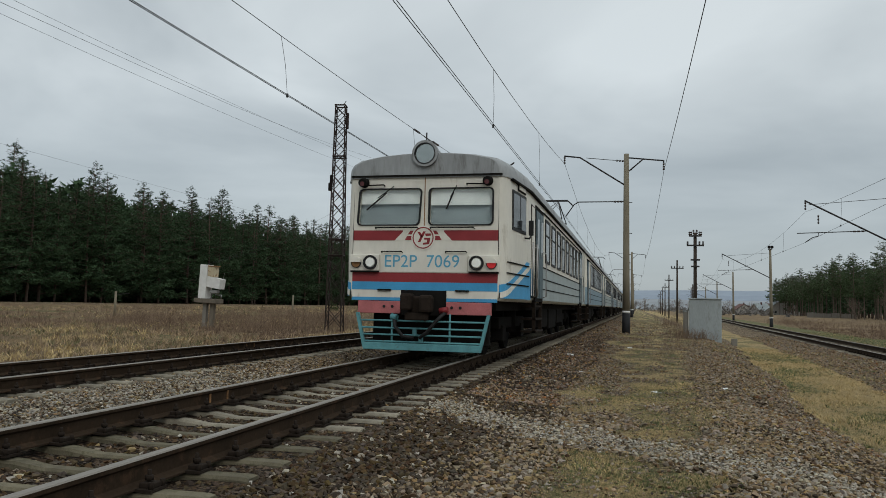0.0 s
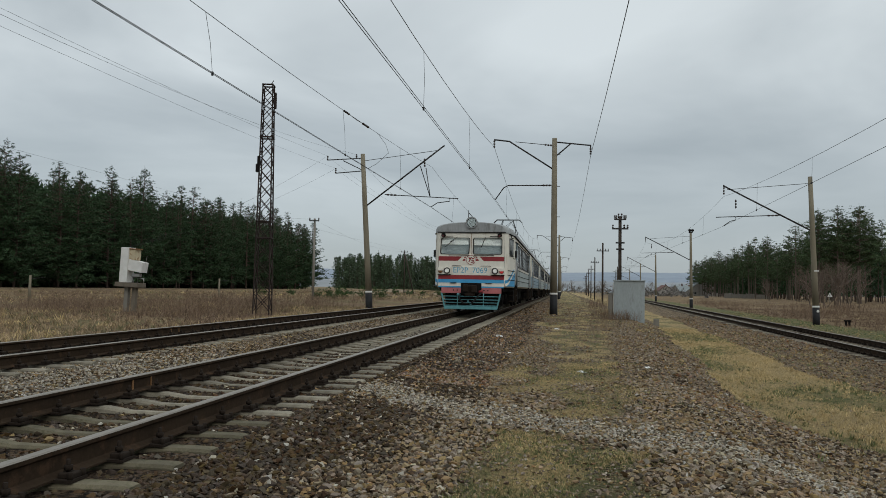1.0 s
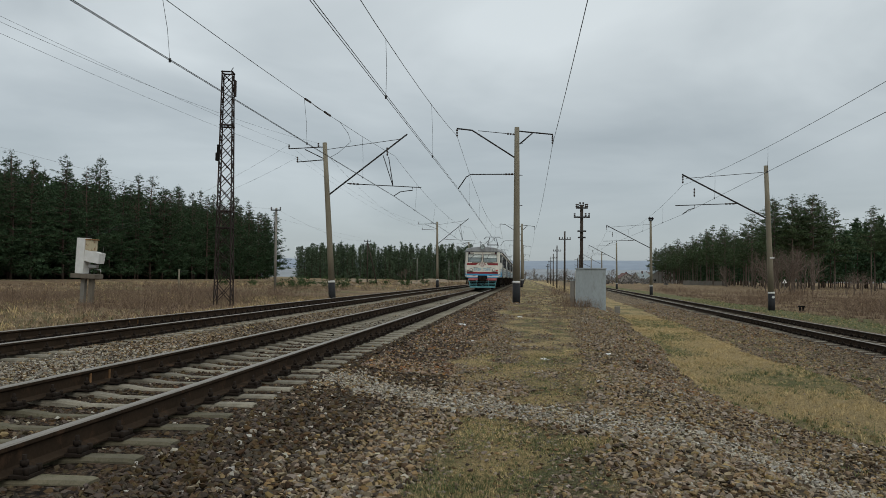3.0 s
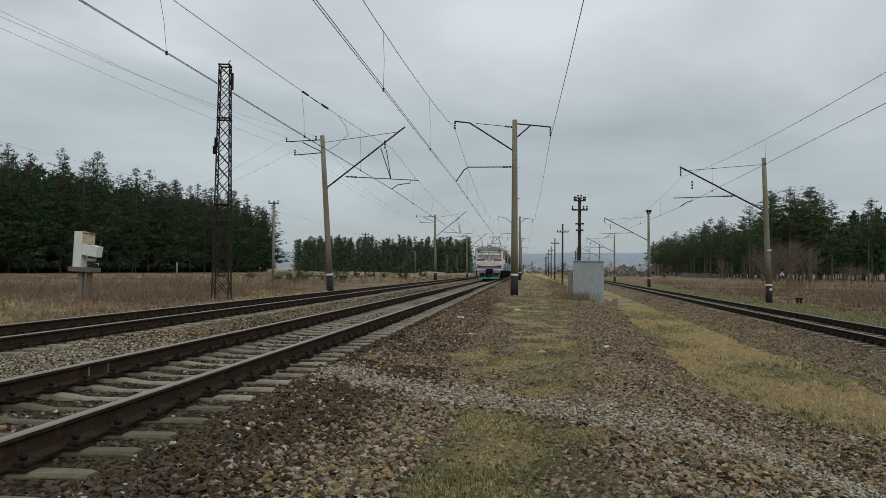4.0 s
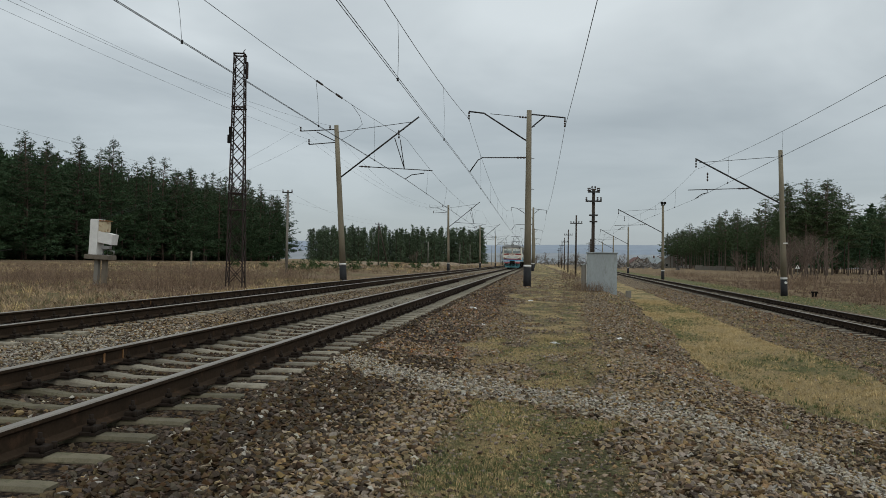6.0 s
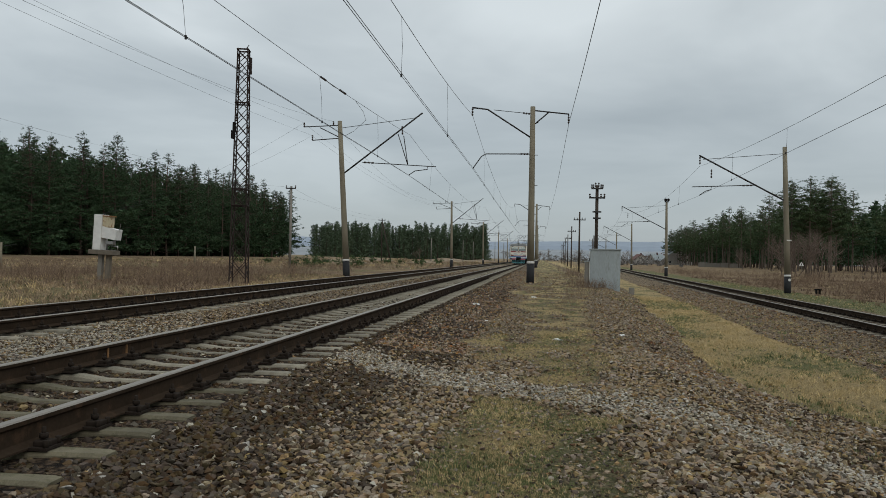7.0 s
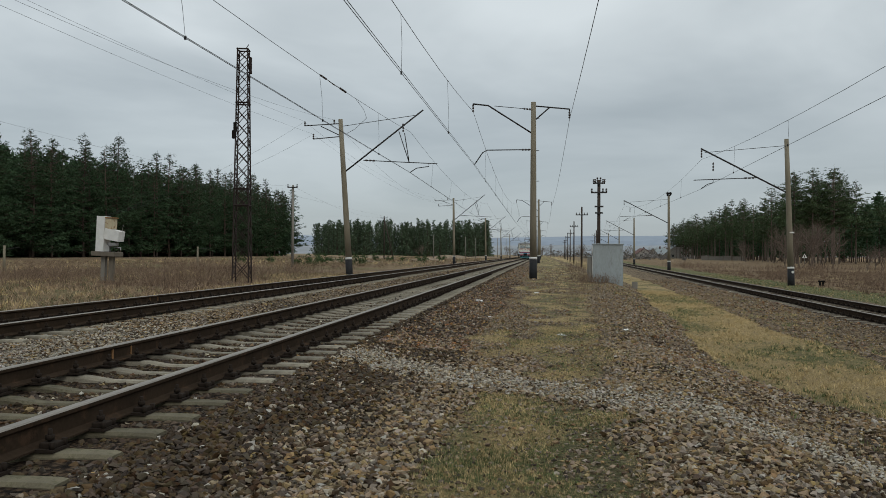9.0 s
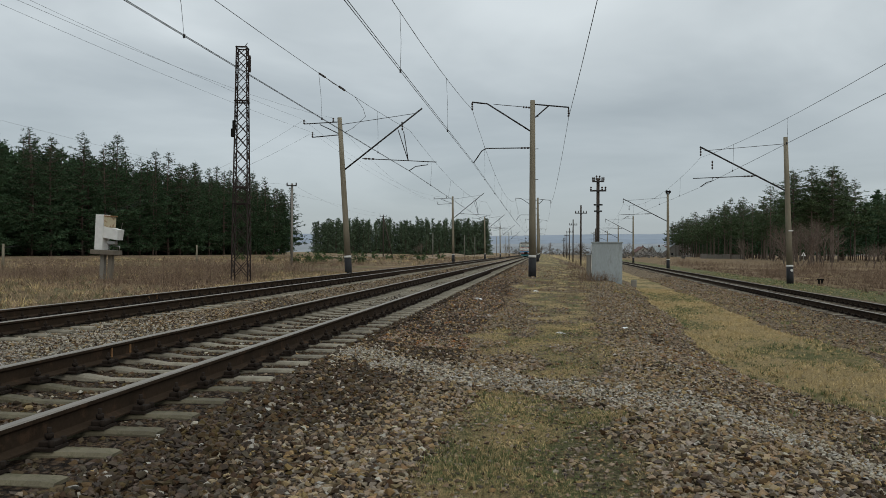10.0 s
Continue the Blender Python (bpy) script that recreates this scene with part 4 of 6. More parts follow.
def pantograph(car, y):
    z = EAVE + 0.55
    bm = bmesh.new()
    for sx in (-0.6, 0.6):
        box(bm, sx - 0.05, sx + 0.05, y - 1.1, y + 1.1, z - 0.02, z + 0.06)
        for sy in (-0.8, 0.8):
            insulator(bm, (sx, y + sy, z - 0.2), (sx, y + sy, z), 0.09, 2)
    part("pantograph_base", bm, M["dark_steel"], car)
    bm = bmesh.new()
    for sx in (-1, 1):
        for sy in (-1, 1):
            tube(bm, [(sx * 0.55, y + sy * 0.75, z + 0.05), (sx * 0.62, y + sy * 1.15, z + 1.0), (sx * 0.35, y + sy * 0.1, 5.9)], 0.026, 6)
    for sy in (-1, 1):
        tube(bm, [(-0.62, y + sy * 1.15, z + 1.0), (0.62, y + sy * 1.15, z + 1.0)], 0.02, 6)
        tube(bm, [(-0.62, y + sy * 1.15, z + 1.0), (0.36, y + sy * 0.1, 5.88)], 0.014, 5)
    part("pantograph_arm", bm, M["dark_steel"], car)
    bm = bmesh.new()
    for sy in (-0.14, 0.14):
        tube(bm, [(-1.0, y + sy, 5.72), (-0.78, y + sy, 5.93), (0.78, y + sy, 5.93), (1.0, y + sy, 5.72)], 0.028, 6)
    part("collector", bm, M["dark_steel"], car)


def cab_front(car):
    """The driving end: everything on the flat front and the tapering cab sides."""
    W = 1.40
    wl = rounded(-1.31, -0.12, 2.50, 3.17, 0.08, skew=0.06)
    wr = rounded(0.10, 1.28, 2.50, 3.17, 0.08)
    bm = bmesh.new()
    panel_with_holes(bm, [(-W, FLOOR - 0.03), (W, FLOOR - 0.03), (W, 2.0), (W, EAVE), (0.7, EAVE + 0.03), (-0.7, EAVE + 0.03), (-W, EAVE)], [wl, wr], 0.0, 0.07)
    part("front_panel", bm, M["cream"], car, "faded cream front panel")
    for k, w in enumerate((wl, wr)):
        bm = bmesh.new()
        frame_ring(bm, w, 0.035, -0.02, 0.03)
        fr = part("windscreen_frame", bm, M["rubber"], car)
        bm = bmesh.new()
        prism(bm, w, 0.03, 0.036)
        g = part("windscreen", bm, M["glass"], fr, "driver's windscreen glass")
        g.visible_shadow = False
        # pale strip behind the upper part of each windscreen
        bm = bmesh.new()
        x0, x1 = min(p[0] for p in w), max(p[0] for p in w)
        box(bm, x0, x1, 0.072, 0.078, 2.90 - 0.03 * k, 3.2)
        part("pale_strip", bm, M["screen_strip"], fr, "pale strip across the windscreen top")
        bm = bmesh.new()
        c = -0.62 if k == 0 else 0.60
        d = -1 if k == 0 else -0.35
        tube(bm, [(c, -0.01, 3.22), (c + 0.02, -0.06, 3.22), (c + 0.3 * d, -0.045, 3.0)], 0.010, 5)
        tube(bm, [(c + 0.12 * d, -0.05, 3.1), (c + 0.52 * d, -0.03, 2.78)], 0.016, 5)
        part("wiper", bm, M["rubber"], fr)
        bm = bmesh.new()
        s = -1 if k == 0 else 1
        tube(bm, [(s * 1.22, 0.01, 3.22), (s * 1.22, -0.06, 3.24), (s * 0.8, -0.06, 3.25), (s * 0.8, 0.01, 3.23)], 0.014, 5)
        part("hand_rail", bm, M["under"], car)
        bm = bmesh.new()
        tube(bm, [(s * 0.12, 0.0, 2.42), (s * 0.12, -0.06, 2.44), (s * 0.95, -0.06, 2.44), (s * 0.95, 0.0, 2.42)], 0.013, 5)
        part("foot_rail", bm, M["under"], car)
        bm = bmesh.new()
        tube(bm, [(s * 0.42, 0.0, 1.97), (s * 0.42, -0.05, 1.99), (s * 0.82, -0.05, 1.99), (s * 0.82, 0.0, 1.97)], 0.011, 5)
        part("hand_rail", bm, M["under"], car)
        # marker lamp above the window
        bm = bmesh.new()
        tube(bm, [(s * 1.2, 0.02, 3.30), (s * 1.2, -0.06, 3.30), (s * 1.2, -0.16, 3.28)], 0.095, 14, r2=0.08)
        ml = part("marker_lamp", bm, M["under"], car)
        bm = bmesh.new()
        tube(bm, [(s * 1.2, -0.161, 3.262), (s * 1.2, -0.166, 3.262)], 0.045, 14)
        part("lens", bm, M["signal_red"], ml, "dark red lamp lens")
        # headlamp housing with two lamps
        bm = bmesh.new()
        x0, x1 = sorted((s * 1.44, s * 0.86))
        box(bm, x0, x1, -0.07, 0.02, 1.62, 1.93, 0.015)
        ho = part("lamp_housing", bm, M["cream"], car)
        bm = bmesh.new()
        ring(bm, s * 1.02, 1.78, 0.105, 0.03, -0.12, -0.06)
        ring(bm, s * 1.30, 1.77, 0.085, 0.012, -0.11, -0.06)
        part("lamp_bezel", bm, M["rubber"], ho)
        bm = bmesh.new()
        tube(bm, [(s * 1.02, -0.06, 1.78), (s * 1.02, -0.10, 1.78), (s * 1.02, -0.115, 1.78)], 0.105, 20, r2=0.08)
        part("headlamp", bm, M["lamp_white"], ho, "white round headlamp lens")
        bm = bmesh.new()
        tube(bm, [(s * 1.30, -0.06, 1.77), (s * 1.30, -0.11, 1.77)], 0.085, 16)
        part("tail_lamp", bm, GLOW_RED if s > 0 else M["rust_sheet"], ho, "round red tail lamp")
        bm = bmesh.new()
        prism(bm, [(s * 1.30 + 0.1 * math.cos(a), 1.78 + 0.1 * math.sin(a)) for a in [math.pi * q / 10 for q in range(11)]], -0.15, -0.06)
        part("lamp_hood", bm, M["cream"], ho)
        bm = bmesh.new()
        x0, x1 = sorted((s * 1.42, s * 0.87))
        box(bm, x0, x1, -0.075, 0.0, 1.595, 1.625)
        part("lamp_shelf", bm, M["under"], ho)
    # board close behind the glass; reflections are put into its grey-blue
    bm = bmesh.new()
    box(bm, -1.36, 1.36, 0.15, 0.20, 1.9, 3.42)
    part("reflection_board", bm, M["cab_reflection"], car)
    # painted bands, each a thin coat on the panel
    for name, mt, x0, x1, z0, z1 in (("red_band", "red", -W, -0.42, 2.20, 2.39), ("red_band", "red", 0.38, W, 2.20, 2.39), ("red_band", "red", -W, W, 1.42, 1.595),
                                     ("blue_band", "blue", -W, W, 1.27, 1.42), ("blue_band", "blue", -W, W, 1.07, 1.13)):
        bm = bmesh.new()
        box(bm, x0, x1, -0.004, 0.01, z0, z1)
        part(name, bm, M[mt], car)
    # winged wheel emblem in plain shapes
    c, zc = -0.02, 2.25
    for k in (-1, 1):
        for z0, z1, a, b, sl in ((2.205, 2.285, 0.17, 0.36, 0.05), (2.315, 2.385, 0.14, 0.30, 0.05)):
            bm = bmesh.new()
            prism(bm, [(c + k * a, z0), (c + k * b, z0), (c + k * (b - sl), z1), (c + k * a, z1)], -0.005, 0.0)
            part("emblem_feather", bm, M["red"], car)
        bm = bmesh.new()
        prism(bm, [(c + k * 0.40, 2.195), (c + k * 0.56, 2.195), (c + k * 0.36, 2.40), (c + k * 0.31, 2.40)], -0.006, 0.0)
        part("emblem_wing", bm, M["cream"], car)
    bm = bmesh.new()
    disc(bm, c, zc, 0.23, -0.008, 0.0)
    em = part("emblem", bm, M["cream"], car, "winged wheel emblem in cream and red")
    bm = bmesh.new()
    ring(bm, c, zc, 0.183, 0.022, -0.011, -0.004)
    part("emblem_ring", bm, M["red"], em)
    for pts in ([(-0.13, 2.36), (-0.08, 2.36), (-0.02, 2.27), (-0.06, 2.25)], [(-0.02, 2.37), (0.03, 2.37), (-0.07, 2.17), (-0.12, 2.17)],
                [(0.02, 2.33), (0.13, 2.33), (0.13, 2.29), (0.03, 2.28)], [(0.0, 2.25), (0.12, 2.25), (0.10, 2.13), (-0.02, 2.12), (-0.02, 2.155), (0.06, 2.165), (0.06, 2.215), (0.0, 2.215)]):
        bm = bmesh.new()
        prism(bm, pts, -0.012, -0.004)
        part("emblem_stroke", bm, M["red"], em)
    # number panel and lettering
    bm = bmesh.new()
    box(bm, -0.84, 0.84, -0.012, 0.0, 1.605, 1.965, 0.004)
    part("number_panel", bm, M["cream"], car)
    words("lettering", "EP2P", 0.325, pose(-0.45, -0.0145, 1.80, 90, 0, 0), M["text_blue"], car, "stencilled light blue lettering")
    words("lettering", "7069", 0.325, pose(0.37, -0.0145, 1.80, 90, 0, 0), M["text_blue"], car, "stencilled light blue figures")
    # seam, recesses
    bm = bmesh.new()
    box(bm, -0.012, 0.004, -0.006, 0.0, 2.42, EAVE)
    part("seam", bm, M["rust_sheet"], car)
    for s in (-0.75, 0.75):
        bm = bmesh.new()
        box(bm, s - 0.13, s + 0.13, -0.05, 0.0, 1.255, 1.285, 0.008)
        part("foot_step", bm, M["under"], car)
    bm = bmesh.new()
    box(bm, -W - 0.06, W + 0.06, -0.055, 0.0, EAVE - 0.035, EAVE - 0.005)
    part("rain_strip", bm, M["under"], car)
    # top headlamp
    bm = bmesh.new()
    tube(bm, [(0, 0.6, 3.80), (0, 0.2, 3.83), (0, -0.02, 3.83)], 0.22, 24)
    ring(bm, 0, 3.83, 0.195, 0.055, -0.10, 0.02)
    tl = part("top_headlamp", bm, M["roof_grey"], car, "large round grey headlamp on the roof")
    bm = bmesh.new()
    loft(bm, [[(r * math.cos(q), y, 3.83 + r * math.sin(q)) for q in [math.pi * k / 12 for k in range(24)]] for r, y in ((0.195, -0.07), (0.17, -0.01), (0.12, 0.04), (0.05, 0.065))], 0, True, True)
    part("reflector", bm, M["chrome"], tl)
    bm = bmesh.new()
    tube(bm, [(0, -0.08, 3.83), (0, -0.075, 3.83)], 0.195, 24)
    g = part("lens", bm, M["glass"], tl)
    g.visible_shadow = False
    bm = bmesh.new()
    ring(bm, 0, 3.83, 0.185, 0.018, -0.108, -0.09)
    part("bezel", bm, M["rubber"], tl)
    bm = bmesh.new()
    tube(bm, [(-0.25, 0.9, 3.85), (-0.25, 0.9, 4.45)], 0.016, 6)
    tube(bm, [(-0.25, 0.9, 4.35), (0.05, 1.1, 4.0)], 0.010, 5)
    part("aerial", bm, M["dark_steel"], car)
    # buffer beam, coupler and pilot
    for x0, x1 in ((-1.25, -0.42), (0.46, 1.29)):
        bm = bmesh.new()
        box(bm, x0, x1, -0.06, 0.1, 0.83, 1.06, 0.01)
        bb = part("buffer_beam", bm, M["pink"], car, "faded pink-red beam")
        s = 1 if x0 > 0 else -1
        # holes in the beam: black discs in place of their shade
        for dx in (0.57, 0.73):
            bm = bmesh.new()
            tube(bm, [(s * dx, -0.072, 0.96), (s * dx, -0.05, 0.96)], 0.028, 10)
            part("hole_disc", bm, M["rubber"], bb)
    # black opening round the coupler, its shade drawn as a near-black block
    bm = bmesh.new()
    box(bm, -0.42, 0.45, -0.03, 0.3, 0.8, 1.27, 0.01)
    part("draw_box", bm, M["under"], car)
    # plate added to darken the space behind the pilot bars
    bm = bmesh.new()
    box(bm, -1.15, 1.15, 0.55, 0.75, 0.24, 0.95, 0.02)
    part("dark_backing", bm, M["under"], car)
    bm = bmesh.new()
    box(bm, -0.17, 0.19, -0.42, 0.1, 0.84, 1.16, 0.04)
    box(bm, -0.26, -0.06, -0.62, -0.3, 0.9, 1.2, 0.04)
    box(bm, 0.08, 0.3, -0.58, -0.3, 0.86, 1.18, 0.05)
    box(bm, -0.2, 0.22, -0.5, -0.34, 0.72, 0.86, 0.03)
    part("coupler", bm, M["clip"], car, "rusty automatic coupler")
    for pts, r, mt in (([(-0.5, -0.12, 0.82), (-0.46, -0.2, 0.6), (-0.3, -0.24, 0.42), (-0.1, -0.22, 0.4)], 0.035, "rubber"),
                       ([(0.5, -0.12, 0.9), (0.35, -0.25, 0.74), (0.16, -0.26, 0.5), (0.02, -0.24, 0.4)], 0.035, "rubber"),
                       ([(0.36, -0.14, 0.9), (0.52, -0.14, 0.92)], 0.055, "red"), ([(-0.56, -0.12, 0.78), (-0.44, -0.16, 0.76)], 0.055, "teal")):
        bm = bmesh.new()
        tube(bm, pts, r, 8)
        part("brake_hose" if r < 0.05 else "valve", bm, M[mt], car)
    for s in (-1, 1):
        bm = bmesh.new()
        loft(bm, [[(s * 1.28 + 0.02, y, 0.84) for y in (-0.14, -0.08)] + [(s * 1.22 + 0.02, y, 0.84) for y in (-0.08, -0.14)],
                  [(s * 1.13 + 0.02, y, 0.20) for y in (-0.14, -0.08)] + [(s * 1.07 + 0.02, y, 0.20) for y in (-0.08, -0.14)]])
        part("pilot_post", bm, M["teal"], car)
        bm = bmesh.new()
        tube(bm, [(s * 0.55, -0.1, 0.84), (s * 0.55, -0.1, 0.22)], 0.02, 6)
        part("pilot_stay", bm, M["teal"], car)
    for z in (0.70, 0.565, 0.44, 0.315):
        w = 1.09 + 0.15 * (z - 0.2) / 0.64
        bm = bmesh.new()
        tube(bm, [(-w + 0.02, -0.12, z), (w + 0.02, -0.12, z)], 0.019, 6)
        part("pilot_bar", bm, M["teal"], car)
    bm = bmesh.new()
    box(bm, -1.1, 1.14, -0.16, -0.06, 0.16, 0.29, 0.012)
    part("pilot_plate", bm, M["teal"], car, "teal plate at the foot of the pilot")
    for x, z in ((-0.1, 0.5), (0.02, 0.37)):
        bm = bmesh.new()
        box(bm, x - 0.035, x + 0.035, -0.17, -0.1, z - 0.06, z + 0.06)
        part("bracket", bm, M["teal"], car)
    # cab sides: windows, sweeping blue stripes, mirror, ribs, cab door
    for s in (-1, 1):
        bm = bmesh.new()
        side_slab(bm, s, 0.42, 1.52, 2.44, 3.2, 0.012, True)
        cw = part("cab_window_frame", bm, M["rubber"], car)
        for a, b in ((0.47, 0.95), (1.0, 1.47)):
            bm = bmesh.new()
            side_slab(bm, s, a, b, 2.5, 3.14, 0.018, True)
            part("cab_window", bm, M["dark_glass"], cw)
        bm = bmesh.new()
        side_slab(bm, s, 0.85, 1.5, 3.24, 3.42, 0.010, True)
        part("vent_window", bm, M["under"], car)
        bm = bmesh.new()
        side_slab(bm, s, 0.9, 1.45, 3.27, 3.39, 0.016, True)
        part("vent_pane", bm, M["cream"], car)
        bm = bmesh.new()
        tube(bm, [(s * 1.62, 1.5, 2.38), (s * 1.78, 1.42, 2.36), (s * 1.82, 1.42, 2.44)], 0.02, 6)
        x0, x1 = sorted((s * 1.76, s * 1.86))
        box(bm, x0, x1, 1.40, 1.44, 2.42, 2.72, 0.01)
        part("mirror", bm, M["rubber"], car, "black wing mirror")
        for z in (1.42, 1.62, 1.82):
            bm = bmesh.new()
            side_slab(bm, s, 0.15, 1.85, z - 0.011, z + 0.011, 0.02, True)
            part("rib", bm, M["under"], car)
        # the bands of the front rise along the side as a slanting sweep
        for name, mt in (("blue_sweep", "blue"), ("cream_sweep", "cream")):
            bm = bmesh.new()
            out = 0.004 if name == "blue_sweep" else 0.008
            n = 28
            rows = []
            for k in range(n + 1):
                y = 0.01 + 2.17 * k / n
                t = k / n
                if name == "blue_sweep":
                    lo, hi = 1.15, 1.40 + 0.70 * t ** 1.2
                else:
                    lo = 1.15 + 0.68 * t
                    hi = lo + 0.11
                w = half_width(y, True) * 1.006
                rows.append([(s * (w - 0.02), y, lo), (s * (w + out), y, lo), (s * (w + out), y, hi), (s * (w - 0.02), y, hi)])
            loft(bm, rows)
            part(name, bm, M[mt], car)
        bm = bmesh.new()
        side_slab(bm, s, 2.16, 2.68, 1.2, 3.15, 0.006, True)
        cd = part("cab_door", bm, M["under"], car)
        bm = bmesh.new()
        side_slab(bm, s, 2.19, 2.65, 1.24, 3.12, 0.014, True)
        part("door_leaf", bm, M["cream"], cd)
        for y in (2.1, 2.74):
            bm = bmesh.new()
            tube(bm, [(s * (HW + 0.07), y, 1.2), (s * (HW + 0.07), y, 2.35)], 0.018, 6)
            part("grab_rail", bm, M["steel"], car)


CARS = []


def build_train():
    lead = empty("railcar", pose(TRAIN_X, TRAIN_Y0, 0), "cream electric railcar with red and blue striped cab front", "railcar", "railcars")
    car_common(lead, True, M["pale_blue"])
    cab_front(lead)
    CARS.append(lead)
    motor = empty("railcar", pose(TRAIN_X, TRAIN_Y0 + CAR, 0), "cream and blue railcar with a raised pantograph", "railcar", "railcars")
    car_common(motor, False, M["blue_grey"])
    pantograph(motor, 1.7)
    CARS.append(motor)
    trail = empty("railcar", pose(TRAIN_X, TRAIN_Y0 + 2 * CAR, 0), "cream and blue intermediate railcar", "railcar", "railcars")
    car_common(trail, False, M["pale_blue"])
    CARS.append(trail)
    for k in range(3, 8):
        CARS.append(copy_thing(motor if k % 2 else trail, pose(TRAIN_X, TRAIN_Y0 + CAR * k, 0)))


build_train()


def motions():
    for k, c in enumerate(CARS):
        walk(c, [(t, pose(TRAIN_X, TRAIN_Y0 + CAR * k + SPEED * t, 0)) for t in (0, 2.5, 5, 7.5, 10)])


# ---- things beside the line ----
def lattice_tower(x, y, z0, h):
    """A square rusty lattice mast: two sections, the lower one tapering."""
    t = empty("lattice_tower", pose(x, y, z0, 0, 0, 11), "rusty steel lattice mast standing in dry grass", "mast")

    def hw(z):
        return 0.39 - 0.15 * min(1.0, z / h)

    for sx in (-1, 1):
        for sy in (-1, 1):
            bm = bmesh.new()
            tube(bm, [(sx * hw(k * h / 8), sy * hw(k * h / 8), k * h / 8 - (0.3 if k == 0 else 0)) for k in range(9)], 0.036, 4)
            part("leg", bm, M["rust_steel"], t)
    z = 0.25
    while z < h - 0.5:
        step = 0.78 * hw(z) / 0.35
        z2 = min(z + step, h - 0.1)
        a, b = hw(z), hw(z2)
        for k in range(4):
            c, s = math.cos(math.pi / 2 * k), math.sin(math.pi / 2 * k)
            r = lambda px, py, pz: (px * c - py * s, px * s + py * c, pz)
            for ends in ([r(-a, a, z), r(b, b, z2)], [r(a, a, z), r(-b, b, z2)]):
                bm = bmesh.new()
                tube(bm, ends, 0.019, 4)
                part("brace", bm, M["rust_steel"], t)
        z = z2
    for zz in (3.8, 4.6, 8.75, h - 0.05):
        w = hw(zz) + 0.02
        bm = bmesh.new()
        for k in range(4):
            c, s = math.cos(math.pi / 2 * k), math.sin(math.pi / 2 * k)
            tube(bm, [(-w * c - w * s, -w * s + w * c, zz), (w * c - w * s, w * s + w * c, zz)], 0.04 if zz > 5 else 0.03, 4)
        part("collar", bm, M["rust_steel"], t)
    bm = bmesh.new()
    box(bm, -0.46, -0.27, -0.36, -0.18, 7.0, 7.4, 0.03)
    box(bm, -0.40, -0.25, -0.32, -0.18, 7.38, 7.8, 0.03)
    part("junction_box", bm, M["under"], t, "small dark box on the mast")
    bm = bmesh.new()
    box(bm, 0.3, 0.4, -0.1, 0.1, h - 1.2, h - 0.4, 0.02)
    tube(bm, [(0.1, 0, h), (0.25, 0, h + 0.22)], 0.02, 5)
    part("antenna", bm, M["rust_steel"], t)


lattice_tower(-14.4, 35.5, -0.48, 11.4)


def relay_cabinet(x, y, z0):
    c = empty("relay_cabinet", pose(x, y, z0, 0, 0, -4), "tall grey sheet-metal relay cabinet beside the path", "cabinet")
    bm = bmesh.new()
    box(bm, -0.72, 0.74, -0.45, 0.55, -0.3, 1.98, 0.012)
    part("body", bm, M["grey_metal"], c, "grey streaked painted sheet metal")
    bm = bmesh.new()
    box(bm, -0.78, 0.78, -0.5, 0.6, 1.98, 2.03, 0.01)
    part("lid", bm, M["grey_metal"], c)
    bm = bmesh.new()
    box(bm, -0.76, -0.72, -0.40, 0.50, 0.05, 1.9, 0.008)
    d = part("door", bm, M["white_metal"], c, "pale door on the cabinet's side")
    for z in (0.4, 1.5):
        bm = bmesh.new()
        tube(bm, [(-0.765, -0.4, z - 0.07), (-0.765, -0.4, z + 0.07)], 0.02, 6)
        part("hinge", bm, M["dark_steel"], d)
    # a second, narrower cabinet stands against it
    s = empty("relay_box", pose(x - 0.88, y + 0.1, z0), "narrow weathered pale box beside the grey cabinet", "cabinet")
    bm = bmesh.new()
    box(bm, -0.09, 0.09, -0.35, 0.35, -0.3, 1.38, 0.01)
    part("body", bm, M["concrete_light"], s)
    bm = bmesh.new()
    box(bm, -0.11, 0.11, -0.37, 0.37, 1.38, 1.42)
    part("lid", bm, M["grey_metal"], s)
    # small concrete marker behind
    m = empty("marker_stone", pose(4.9, 41.5, -0.75), "low grey concrete marker post in the grass", "marker post")
    bm = bmesh.new()
    box(bm, -0.14, 0.14, -0.1, 0.1, -0.1, 0.35, 0.02)
    part("block", bm, M["concrete_light"], m)


relay_cabinet(3.27, 38.9, -0.45)


